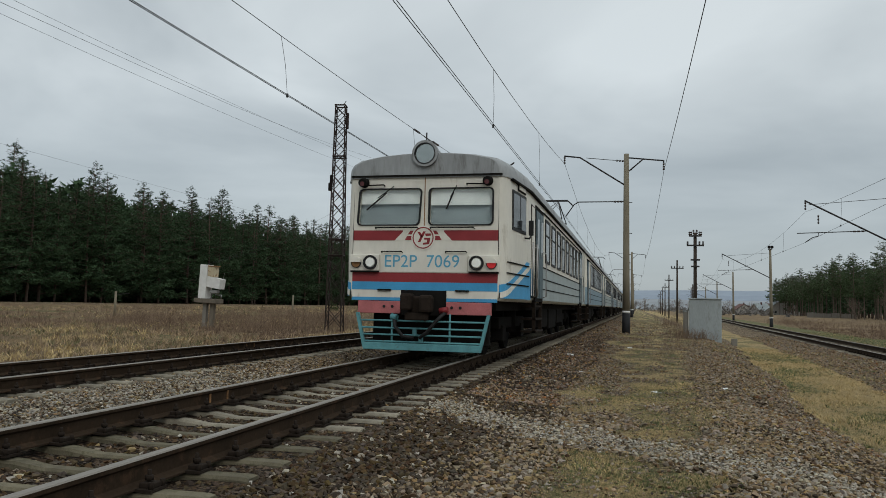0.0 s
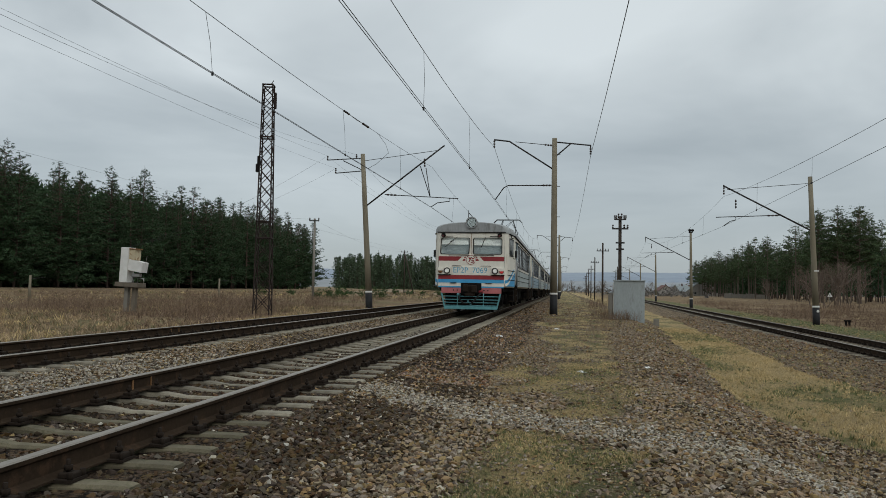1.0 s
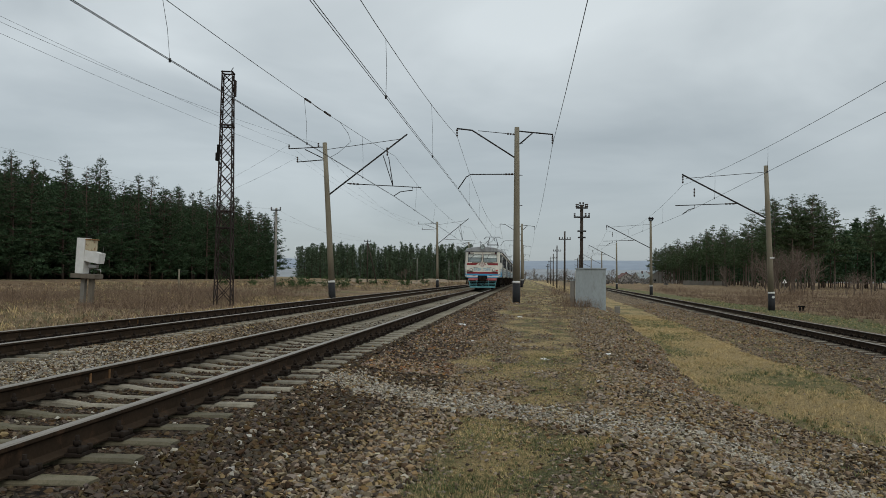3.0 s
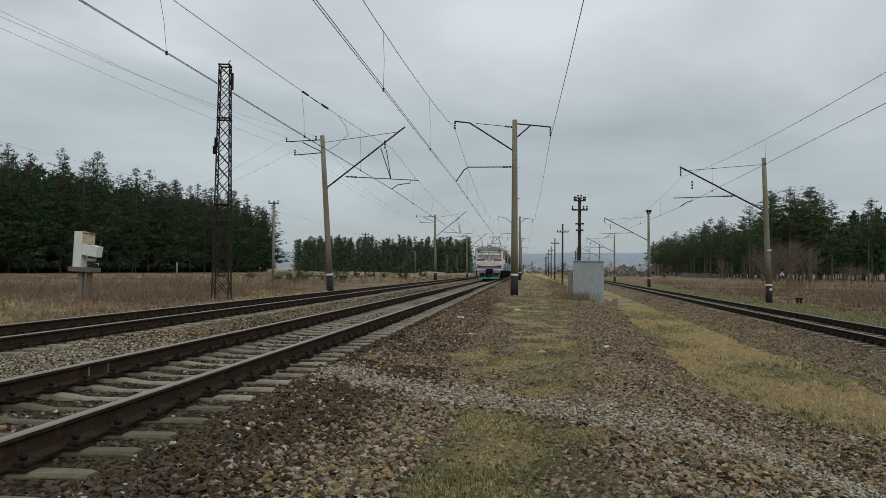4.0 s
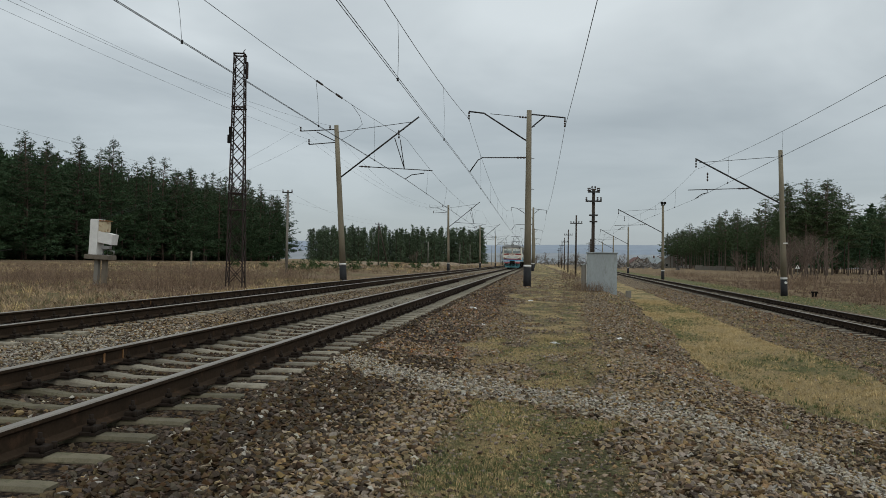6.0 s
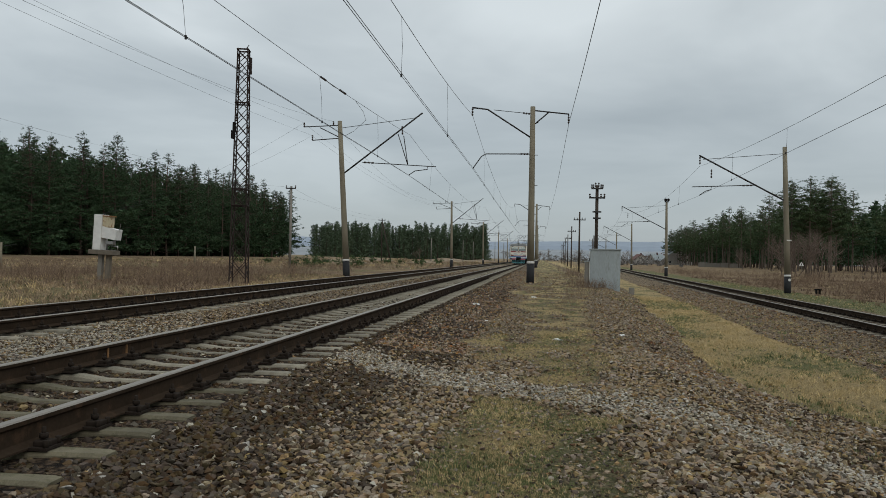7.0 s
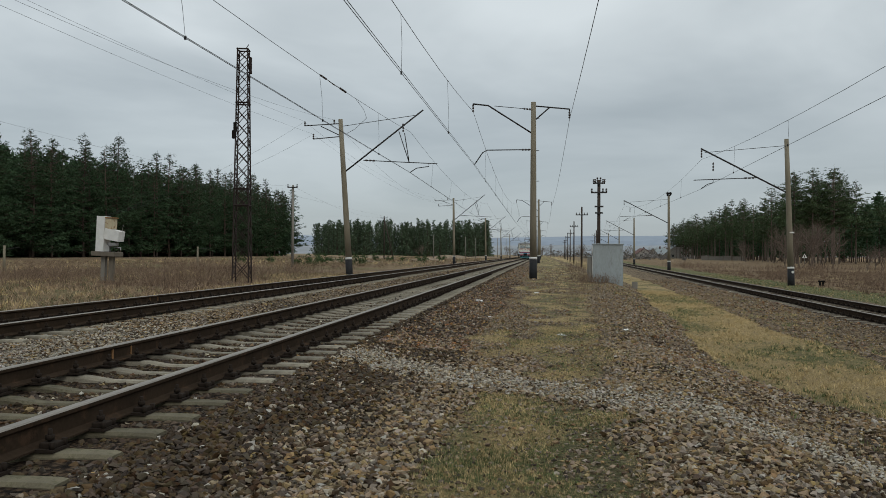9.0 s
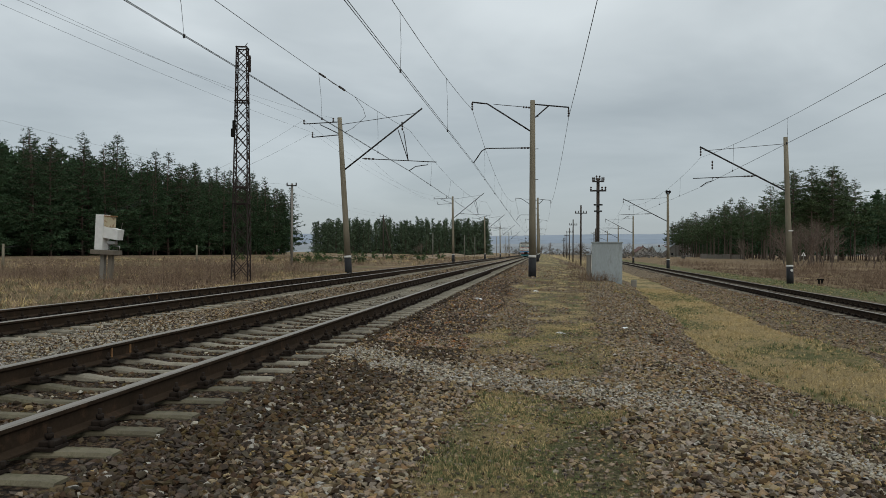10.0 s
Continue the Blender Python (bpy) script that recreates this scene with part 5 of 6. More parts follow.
def level_box(x, y, z0):
    """A white metal case with a side arm, on a platform of two concrete legs."""
    c = empty("signal_case", pose(x, y, z0, 0, 2.5, 0), "old white metal case with rusty flap on concrete legs", "signal box")
    for dx in (-0.12, 0.3):
        bm = bmesh.new()
        box(bm, dx - 0.11, dx + 0.11, -0.12, 0.12, -0.3, 1.32, 0.02)
        part("leg", bm, M["concrete_light"] if dx < 0 else M["old_wood"], c)
    bm = bmesh.new()
    box(bm, -0.62, 0.66, -0.4, 0.4, 1.32, 1.55, 0.02)
    part("platform", bm, M["old_wood"], c, "grey timber platform")
    bm = bmesh.new()
    box(bm, -0.45, -0.02, -0.32, 0.32, 1.55, 3.33, 0.02)
    part("case", bm, M["white_metal"], c, "tall chalky white case")
    bm = bmesh.new()
    box(bm, -0.03, 0.34, -0.25, 0.25, 2.70, 3.24, 0.02)
    part("upper_case", bm, M["cream_case"], c, "yellowed box with rust streaks")
    bm = bmesh.new()
    box(bm, -0.06, 0.40, -0.29, 0.29, 3.24, 3.30, 0.01)
    part("lid", bm, M["rust_sheet"], c, "rust-brown sheet lid")
    bm = bmesh.new()
    a = [(-0.02, 2.18), (0.72, 2.08), (0.78, 2.6), (-0.02, 2.75)]
    prism(bm, a, -0.28, 0.28)
    part("side_case", bm, M["white_metal"], c, "white box jutting sideways")
    bm = bmesh.new()
    tube(bm, [(0.15, 0, 1.55), (0.15, 0, 1.8), (0.5, 0, 1.95)], 0.05, 6)
    box(bm, 0.1, 0.55, -0.12, 0.12, 1.85, 2.02, 0.02)
    part("bracket", bm, M["steel"], c)
    bm = bmesh.new()
    tube(bm, [(0.5, -0.2, 1.55), (0.5, -0.2, 1.78), (0.85, -0.2, 1.78), (0.85, -0.2, 1.55)], 0.025, 6)
    part("conduit", bm, M["steel"], c)
    bm = bmesh.new()
    tube(bm, [(0.76, 0, 2.5), (0.82, 0, 2.95)], 0.012, 5)
    part("stay_rod", bm, M["steel"], c)


level_box(-21.95, 36.3, -0.5)


def telegraph_pole(x, y, z0, top, arms, label, r=0.13, double=False, lean=0.0, group="telegraph poles", material=None):
    """A tarred wooden pole; arms: height under the top, half length, pins."""
    p = empty("telegraph_pole", pose(x, y, z0), label, "telegraph pole", group)
    h = top - z0
    for dx in ((-0.055, 0.055) if double else (0.0,)):
        bm = bmesh.new()
        tube(bm, [(dx, 0, -0.3), (dx + lean, 0, h - (0.35 if double else 0))], r, 10, r2=r * 0.8)
        part("post", bm, material or M["wood_pole"], p)
    for d, half, pins in arms:
        bm = bmesh.new()
        box(bm, lean - half, lean + half, -0.22, -0.12, h - d - 0.06, h - d + 0.06)
        part("cross_arm", bm, M["dark_steel"], p)
        for px in pins:
            bm = bmesh.new()
            insulator(bm, (lean + px, -0.17, h - d + 0.05), (lean + px, -0.17, h - d + 0.33), 0.075, 2)
            part("insulator", bm, M["ceramic"], p)
    return p


SIG = telegraph_pole(4.43, 61, -0.6, 7.25, [(0.62, 0.46, (-0.42, -0.3, 0.3, 0.42)), (1.35, 0.62, (-0.56, 0.3, 0.56)), (2.45, 0.34, ()), (2.95, 0.30, ())],
                     "tarred wooden telegraph pole crowded with cross-arms and insulators", 0.085, True)
bm_pins = bmesh.new()
for dx in (-0.12, 0.12):
    insulator(bm_pins, (dx, 0, 7.35), (dx, 0, 7.72), 0.07, 2)
part("top_pins", bm_pins, M["ceramic"], SIG)
for k, (x, y) in enumerate(((5.6, 109.6), (6.6, 160), (7.6, 208), (8.6, 258), (9.6, 310), (10.6, 362))):
    telegraph_pole(x, y, -0.6, 7.8 + 0.15 * (k % 2), [(1.15, 0.85, (-0.75, -0.35, 0.35, 0.75))], "dark wooden telegraph pole with one cross-arm", 0.14)
for x, y, tp in ((9.2, 132, 5.2), (12.2, 180, 6.0)):
    telegraph_pole(x, y, -0.8, tp, [], "bare dark wooden pole in the grass", 0.12)
# field-side poles
telegraph_pole(-26.4, 79, -0.5, 8.3, [(0.25, 0.55, (-0.5, 0.5))], "pale concrete utility pole with short cross-arm", 0.14, material=M["concrete_light"])
AF = telegraph_pole(-35.4, 170, -0.5, 9.5, [(0.4, 0.8, (-0.7, 0.7))], "wooden utility pole with a slanting strut", 0.14)
bm_strut = bmesh.new()
tube(bm_strut, [(0, 0, 9.4), (2.3, 0, -0.2)], 0.13, 8)
part("strut", bm_strut, M["wood_pole"], AF)
for x, y, tp in ((-29, 205, 6.2), (-26, 262, 7.0), (-22.5, 262, 6.5), (-17.5, 305, 7.5), (-15.2, 330, 7.6)):
    telegraph_pole(x, y, -0.5, tp, [], "slim pale utility pole before the woods", 0.12, material=M["concrete_light"])


def fence_post(x, y, h):
    p = empty("fence_post", pose(x, y, -0.5), "weathered concrete post in the field", "post", "field posts")
    bm = bmesh.new()
    tube(bm, [(0, 0, -0.2), (0.02, 0, h)], 0.11, 7, r2=0.09)
    part("shaft", bm, M["concrete"], p)
    bm = bmesh.new()
    tube(bm, [(0, 0, h - 0.3), (1.1, 0.2, h - 0.15)], 0.02, 5)
    part("stay", bm, M["dark_steel"], p)


for x, y, h in ((-41, 54, 2.0), (-38.5, 82, 2.2)):
    fence_post(x, y, h)

# stump of a cut-off post and a warning sign beyond the single track
st = empty("cut_post", pose(17.9, 52.0, -0.95), "short dark cut-off post with two legs", "post")
bm = bmesh.new()
for dx in (-0.1, 0.1):
    box(bm, dx - 0.05, dx + 0.05, -0.06, 0.06, -0.1, 0.3)
part("leg", bm, M["under"], st)
bm = bmesh.new()
box(bm, -0.2, 0.2, -0.1, 0.1, 0.3, 0.4, 0.02)
part("cap", bm, M["under"], st)
sg = empty("warning_sign", pose(46, 142, -1.0), "small white triangular sign on a thin post", "sign")
bm = bmesh.new()
tube(bm, [(0, 0, -0.2), (0, 0, 2.4)], 0.05, 6)
part("post", bm, M["concrete_light"], sg)
bm = bmesh.new()
prism(bm, [(-0.42, 1.7), (0.42, 1.7), (0, 2.4)], -0.09, -0.06)
pl = part("plate", bm, M["white_paint"], sg)
bm = bmesh.new()
prism(bm, [(-0.06, 1.75), (0.06, 1.75), (0.06, 2.15), (-0.06, 2.15)], -0.095, -0.09)
part("mark", bm, M["under"], pl)


def house(x, y, w, d, h, rot, roof):
    """A small far house with a gabled roof, chimney and windows."""
    e = empty("house", pose(x, y, -1.0, 0, 0, rot), "small far village house with gabled roof", "house", "far houses")
    bm = bmesh.new()
    box(bm, -w / 2, w / 2, -d / 2, d / 2, -0.5, h)
    part("wall", bm, M["plaster"], e)
    bm = bmesh.new()
    r = h + w * 0.36
    v = [(-w / 2 - 0.5, h - 0.2), (0, r), (w / 2 + 0.5, h - 0.2), (w / 2 + 0.5, h - 0.45), (0, r - 0.3), (-w / 2 - 0.5, h - 0.45)]
    prism(bm, v, -d / 2 - 0.5, d / 2 + 0.5)
    ro = part("roof", bm, roof, e)
    bm = bmesh.new()
    prism(bm, [(-w / 2, h), (w / 2, h), (0, r - 0.32)], -d / 2, d / 2)
    part("gable", bm, M["plaster"], e)
    bm = bmesh.new()
    box(bm, 0.8, 1.5, -0.4, 0.4, h, r + 0.7)
    part("chimney", bm, M["roof_tile"], ro)
    for k in (-1, 1):
        bm = bmesh.new()
        box(bm, k * w * 0.22 - 0.6, k * w * 0.22 + 0.6, -d / 2 - 0.06, -d / 2 + 0.1, 1.0, 2.4)
        part("window", bm, M["dark_glass"], e)


house(66, 520, 10, 9, 3.0, 12, M["roof_tile"])
house(80, 540, 12, 8, 3.0, -70, M["grey_metal"])
house(98, 640, 14, 9, 3.2, 30, M["roof_tile"])
house(90, 520, 22, 6, 2.6, 5, M["grey_metal"])


def low_wall(x0, x1, y):
    e = empty("concrete_fence", pose((x0 + x1) / 2, y, -1.0), "low pale concrete panel fence before the woods", "fence")
    n = max(1, round((x1 - x0) / 3))
    for k in range(n):
        bm = bmesh.new()
        a = -(x1 - x0) / 2 + k * (x1 - x0) / n
        box(bm, a + 0.06, a + (x1 - x0) / n - 0.06, -0.1, 0.1, -0.2, 1.7 + 0.25 * (k % 3 == 0))
        part("panel", bm, M["concrete_light"], e)


low_wall(66, 84, 330)

# litter by the near track
for x, y, r in ((-1.75, 21.5, 0.22), (-0.15, 27.0, 0.16), (0.35, 13.3, 0.14), (1.55, 14.2, 0.16), (-1.1, 16.2, 0.08)):
    li = empty("litter", pose(x, y, ground_z(x, y), 0, 0, 40 * x), "crumpled pale scrap of litter on the gravel", "litter", "litter")
    bm = bmesh.new()
    bmesh.ops.create_icosphere(bm, subdivisions=2, radius=r)
    for v in bm.verts:
        k = 0.6 + 0.7 * noise.noise(v.co * 7)
        v.co = Vector((v.co.x * k, v.co.y * k * 0.6, max(-0.02, v.co.z * 0.35 * k)))
    part("scrap", bm, M["litter"], li)

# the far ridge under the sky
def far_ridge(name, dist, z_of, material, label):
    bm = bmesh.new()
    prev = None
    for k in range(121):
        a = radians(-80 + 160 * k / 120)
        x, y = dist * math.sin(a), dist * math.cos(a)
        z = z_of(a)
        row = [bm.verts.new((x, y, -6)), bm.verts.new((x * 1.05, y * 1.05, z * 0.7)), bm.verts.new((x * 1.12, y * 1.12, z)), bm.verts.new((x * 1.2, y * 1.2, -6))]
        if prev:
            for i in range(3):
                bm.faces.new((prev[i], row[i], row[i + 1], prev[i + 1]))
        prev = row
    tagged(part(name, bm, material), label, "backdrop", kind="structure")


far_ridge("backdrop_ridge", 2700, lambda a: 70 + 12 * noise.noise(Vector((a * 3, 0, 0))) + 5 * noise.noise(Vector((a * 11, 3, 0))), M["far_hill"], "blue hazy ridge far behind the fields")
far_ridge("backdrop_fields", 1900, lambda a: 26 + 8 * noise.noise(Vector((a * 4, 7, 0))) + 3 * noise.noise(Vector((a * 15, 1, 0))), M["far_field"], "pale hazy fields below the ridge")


# ---- trees ----
def needle_clump(verts, faces, c, r, rnd, n, wide=1.0):
    """A ragged spray of needles round c: thin slivers that point outwards and up."""
    for _ in range(n):
        d = Vector((rnd.gauss(0, 1), rnd.gauss(0, 1), rnd.gauss(0.1, 0.6))).normalized()
        p = c + d * r * rnd.uniform(0.1, 0.85)
        a = (d + Vector((rnd.gauss(0, 0.5), rnd.gauss(0, 0.5), rnd.gauss(0.35, 0.4)))).normalized() * r * rnd.uniform(0.4, 0.8)
        b = a.cross(Vector((rnd.gauss(0, 1), rnd.gauss(0, 1), rnd.gauss(0, 1)))).normalized() * r * rnd.uniform(0.08, 0.20) * wide
        k = len(verts)
        verts += [p - a * 0.4 + b, p - a * 0.4 - b, p + a]
        faces.append((k, k + 1, k + 2))


def pine_meshes(seed, h, crown_from, spread, dense=1.0, needles="needles", bark="bark"):
    """Trunk with limbs, and a crown of needle sprays with gaps, for a pine of height h."""
    rnd = random.Random(seed)
    bm = bmesh.new()
    bend = rnd.uniform(-0.25, 0.25)
    taper = rnd.uniform(0.58, 0.74)
    axis = [Vector((bend * math.sin(t * 3), bend * math.cos(t * 2) - bend, h * t)) for t in (0, 0.2, 0.4, 0.6, 0.8, 0.97)]
    tube(bm, [axis[0] - Vector((0, 0, 0.4))] + axis, 0.19, 6, r2=0.03)
    verts, faces = [], []
    z = crown_from * h
    while z < h * 0.985:
        t = (z - crown_from * h) / (h * (1 - crown_from))
        reach = spread * (0.75 + 0.25 * math.sin(min(1, t * 3) * math.pi * 0.5)) * (1 - t) ** taper + 0.05
        for _ in range(rnd.choice((4, 5, 5, 6))):
            a, L = rnd.uniform(0, 2 * math.pi), reach * rnd.uniform(0.55, 1.15)
            root = Vector((bend * 0.3, 0, z + rnd.uniform(-0.3, 0.3)))
            tip = root + Vector((math.cos(a) * L, math.sin(a) * L, L * rnd.uniform(0.0, 0.4 + 0.5 * t)))
            tube(bm, [root, tip], 0.045, 3, r2=0.012, cap=False)
            m = max(2, round(L * 1.9))
            for k in range(m):
                q = root.lerp(tip, 0.3 + 0.75 * (k + rnd.random()) / m)
                needle_clump(verts, faces, q + Vector((rnd.gauss(0, 0.2), rnd.gauss(0, 0.2), rnd.gauss(0, 0.12))), (0.62 - 0.38 * t) * rnd.uniform(0.6, 1.15), rnd, round(14 * dense))
        z += h * rnd.uniform(0.032, 0.046) * (1.1 - 0.35 * t)
    for k in range(5):
        needle_clump(verts, faces, Vector((0, 0, h * (0.97 + 0.012 * k))), 0.24 - 0.035 * k, rnd, 6)
    # dead lower limbs
    for _ in range(7):
        a, zz = rnd.uniform(0, 6.28), rnd.uniform(0.15, crown_from) * h
        L = rnd.uniform(0.5, 1.4)
        tube(bm, [(0, 0, zz), (math.cos(a) * L, math.sin(a) * L, zz + 0.1)], 0.025, 3, r2=0.008, cap=False)
    me = bpy.data.meshes.new("crown")
    me.from_pydata(verts, [], faces)
    me.materials.append(M[needles])
    return mesh_of(bm, "trunk", M[bark]), me


PINES = [pine_meshes(k, 19.5 + 0.9 * (k % 4), (0.06, 0.14, 0.04, 0.18, 0.03, 0.10)[k], (4.2, 3.7, 4.8, 3.5, 4.9, 4.1)[k]) for k in range(6)]
TALL = [pine_meshes(10 + k, 21.0, 0.34 + 0.07 * k, 4.4, 1.0, "needles_light", "bark_pale") for k in range(3)]


def plant(name, meshes, x, y, s, rz, label, group):
    t = empty(name, pose(x, y, ground_z(x, y) - 0.05, 0, 0, rz) @ Matrix.Diagonal((s[0], s[0], s[1], 1)), label, "tree", group)
    part("trunk", meshes[0], None, t)
    part("crown", meshes[1], None, t)
    return t


def stand(n, seed, place, pool, label, group, size=(0.85, 1.1), grow=0.0):
    """A stand of pines; grow: how much taller they get with each metre along the line."""
    rnd = random.Random(seed)
    for k in range(n):
        x, y = place(k, rnd)
        s = rnd.uniform(*size) * (1 + grow * (y - 165))
        plant("pine_tree", rnd.choice(pool), x, y, (s * rnd.uniform(1.15, 1.5), s), rnd.uniform(0, 360), label, group)


# the wood on the field side: its edge runs along the line
stand(104, 3, lambda k, r: (-83 - 5.0 * (k % 2) + r.uniform(-2.2, 2.2), 76 + 174 * (k // 2) / 51 + r.uniform(-2.5, 2.5)), PINES, "tall dark green pine at the edge of dense woods", "field-side pine wood", (0.90, 1.10), 0.0006)
stand(11, 34, lambda k, r: (-95 + r.uniform(-2, 2), 84 + 16 * k), PINES, "tall dark green pine deep in the wood", "field-side pine wood", (1.06, 1.2), 0.0006)
# the wood beyond the single track
stand(62, 5, lambda k, r: (73 + 0.45 * (k // 2) + 4.6 * (k % 2) + r.uniform(-2, 2), 204 + 10.8 * (k // 2) + r.uniform(-3, 3)), TALL, "tall pine with bare lower trunk at the woods' edge", "single-track pine wood", (0.95, 1.18))
stand(8, 6, lambda k, r: (61 + 1.5 * k + r.uniform(-1, 1), 196 + 4.0 * (k % 3) + r.uniform(-2, 2)), TALL, "tall pine with bare lower trunk at the woods' edge", "single-track pine wood", (1.0, 1.16))
stand(4, 7, lambda k, r: (79 + 2.5 * k + r.uniform(-1, 1), 184 + 3 * (k % 2)), TALL, "tall pine standing apart from the wood's edge", "single-track pine wood", (0.88, 0.98))


def far_wood(name, x0, x1, y0, y1, n, seed, label, base=-0.5, tall=(17, 22), low=0.12, needles="needles", tuft=(1.3, 6, 1.8)):
    """A far wood as one mass of small pines."""
    rnd = random.Random(seed)
    verts, faces = [], []
    bm = bmesh.new()
    for k in range(n):
        x, y = rnd.uniform(x0, x1), rnd.uniform(y0, y1)
        if x1 - x0 > y1 - y0:
            x = x0 + (x1 - x0) * (k + rnd.random()) / n
        else:
            y = y0 + (y1 - y0) * (k + rnd.random()) / n
        h, full = rnd.uniform(*tall), rnd.uniform(0.7, 1.4)
        tube(bm, [(x, y, base - 0.3), (x, y, base + h * 0.9)], 0.2, 4, r2=0.05, cap=False)
        z = h * low
        while z < h:
            t = (z - h * low) / (h * (1 - low))
            r = 3.6 * full * (1 - t ** 1.8) * (1 - 0.4 * t) + 0.2
            for _ in range(4):
                a, q = rnd.uniform(0, 6.28), r * rnd.uniform(0.3, 1)
                needle_clump(verts, faces, Vector((x + q * math.cos(a), y + q * math.sin(a), base + z + rnd.uniform(-0.5, 0.5))), tuft[0] * rnd.uniform(0.7, 1.2), rnd, tuft[1], tuft[2])
            z += 1.0
    k0 = len(bm.verts)
    bm.verts.ensure_lookup_table()
    tv = [tuple(v.co) for v in bm.verts]
    bm.verts.index_update()
    tf = [tuple(v.index for v in f.verts) for f in bm.faces]
    bm.free()
    me = bpy.data.meshes.new(name)
    me.from_pydata(tv + verts, [], tf + [tuple(i + k0 for i in f) for f in faces])
    me.materials.append(M[needles]); me.materials.append(M["bark"])
    me.polygons.foreach_set("material_index", [1] * len(tf) + [0] * len(faces))
    tagged(new(name, me), label, "woods", kind="stuff")


# the wood across the field takes the haze-paled needles
far_wood("far_pine_wood", -132, -30, 425, 460, 300, 8, "far dark green pine wood across the field", -0.5, (14.5, 21.5), 0.05, "hazed_needles", (1.05, 9, 1.1))
far_wood("far_pine_wood", -110, -89, 76, 252, 420, 9, "dense pine wood behind the front trees", -0.3, (16.5, 20.5), 0.03)
far_wood("far_pine_wood", 92, 125, 215, 540, 240, 10, "dense pine wood behind the single track", -1.0, (16, 21), 0.15)


def far_scrub(x0, x1, y0, y1, n, seed, top):
    """Far leafless scrub and orchards as one hazy mass."""
    rnd = random.Random(seed)
    verts, faces = [], []
    for _ in range(n):
        x, y, h = rnd.uniform(x0, x1), rnd.uniform(y0, y1), rnd.uniform(0.3, 1.0) * top
        for k in range(4):
            needle_clump(verts, faces, Vector((x + rnd.gauss(0, 1.2), y, -1.0 + h * rnd.uniform(0.1, 0.9))), 1.6, rnd, 6)
    me = bpy.data.meshes.new("far_scrub")
    me.from_pydata(verts, [], faces)
    me.materials.append(M["scrub"])
    tagged(new("far_scrub", me), "grey leafless scrub in the far fields", "scrub", kind="stuff")


far_scrub(-25, 260, 600, 700, 420, 40, 8.0)
far_scrub(18, 60, 300, 420, 60, 41, 4.0)


def bare_tree_mesh(seed, h, lean=0.0, levels=4):
    """A leafless tree of forking tapered branches."""
    rnd = random.Random(seed)
    bm = bmesh.new()

    def grow(p, d, L, r, level):
        q = p + d * L
        mid = p.lerp(q, 0.5) + Vector((rnd.gauss(0, 0.05), rnd.gauss(0, 0.05), 0)) * L
        tube(bm, [p, mid, q], r, 4 if level else 6, r2=r * 0.6, cap=False)
        if level < levels:
            for _ in range(3 if level else 4):
                e = (d + Vector((rnd.gauss(0, 0.45), rnd.gauss(0, 0.45), rnd.gauss(0.08, 0.25)))).normalized()
                grow(p.lerp(q, rnd.uniform(0.5, 1.0)), e, L * rnd.uniform(0.55, 0.8), r * 0.55, level + 1)

    for k in range(3):
        grow(Vector((rnd.uniform(-0.3, 0.3), rnd.uniform(-0.3, 0.3), -0.2)), Vector((lean + rnd.gauss(0, 0.25), rnd.gauss(0, 0.25), 1)).normalized(), h * 0.36, 0.09, 0)
    return mesh_of(bm, "crown", M["bare_twigs"])


BARE = [bare_tree_mesh(k, 9.5) for k in range(3)]
rb = random.Random(12)
for k in range(14):
    if k < 8:
        x, y, z = 38 + rb.uniform(0, 7.5), 119 + rb.uniform(0, 9), rb.uniform(0.75, 1.1)
    elif k < 12:
        x, y, z = 45 + rb.uniform(0, 5), 113 + rb.uniform(0, 7), rb.uniform(0.35, 0.55)
    else:
        x, y, z = 62, 215 + 30 * (k - 12), 0.9
    t = empty("bare_tree", pose(x, y, -1.05, 0, 0, rb.uniform(0, 360)) @ Matrix.Scale(z, 4), "leafless grey-brown tree before the pines", "tree", "bare trees")
    part("crown", BARE[k % 3], None, t)
for x, y, s in ((-52, 330, 0.8), (-8, 395, 0.9), (0, 410, 0.9), (14, 420, 1.0), (20, 400, 0.8), (30, 440, 0.9), (40, 430, 0.9), (50, 450, 1.1), (-20, 440, 1.0), (66, 470, 1.0), (84, 470, 0.9), (5, 450, 1.1), (24, 470, 1.2)):
    t = empty("bare_tree", pose(x, y, -0.8, 0, 0, x * 31) @ Matrix.Scale(s, 4), "leafless grey-brown tree in the far fields", "tree", "bare trees")
    part("crown", BARE[int(y) % 3], None, t)


def bush_mesh(seed, r, material, up=1.0):
    rnd = random.Random(seed)
    verts, faces = [], []
    for _ in range(26):
        c = Vector((rnd.gauss(0, r * 0.5), rnd.gauss(0, r * 0.5), abs(rnd.gauss(0.35, 0.25)) * r * 1.6 * up))
        needle_clump(verts, faces, c, r * 0.4, rnd, 14)
    me = bpy.data.meshes.new("foliage")
    me.from_pydata(verts, [], faces)
    me.materials.append(material)
    return me


YOUNG = [bush_mesh(k, 1.0, M["shrub"], 1.2) for k in range(3)]
rb = random.Random(13)
for k in range(20):
    x, y = rb.uniform(-42, -18), rb.uniform(88, 175)
    if k < 8:
        x, y = rb.uniform(-33, -24), rb.uniform(84, 110)
    t = empty("young_pine", pose(x, y, -0.5, 0, 0, rb.uniform(0, 360)) @ Matrix.Scale(rb.uniform(0.4, 0.95), 4), "small bushy light green young pine", "shrub", "young pines")
    part("foliage", YOUNG[k % 3], None, t)


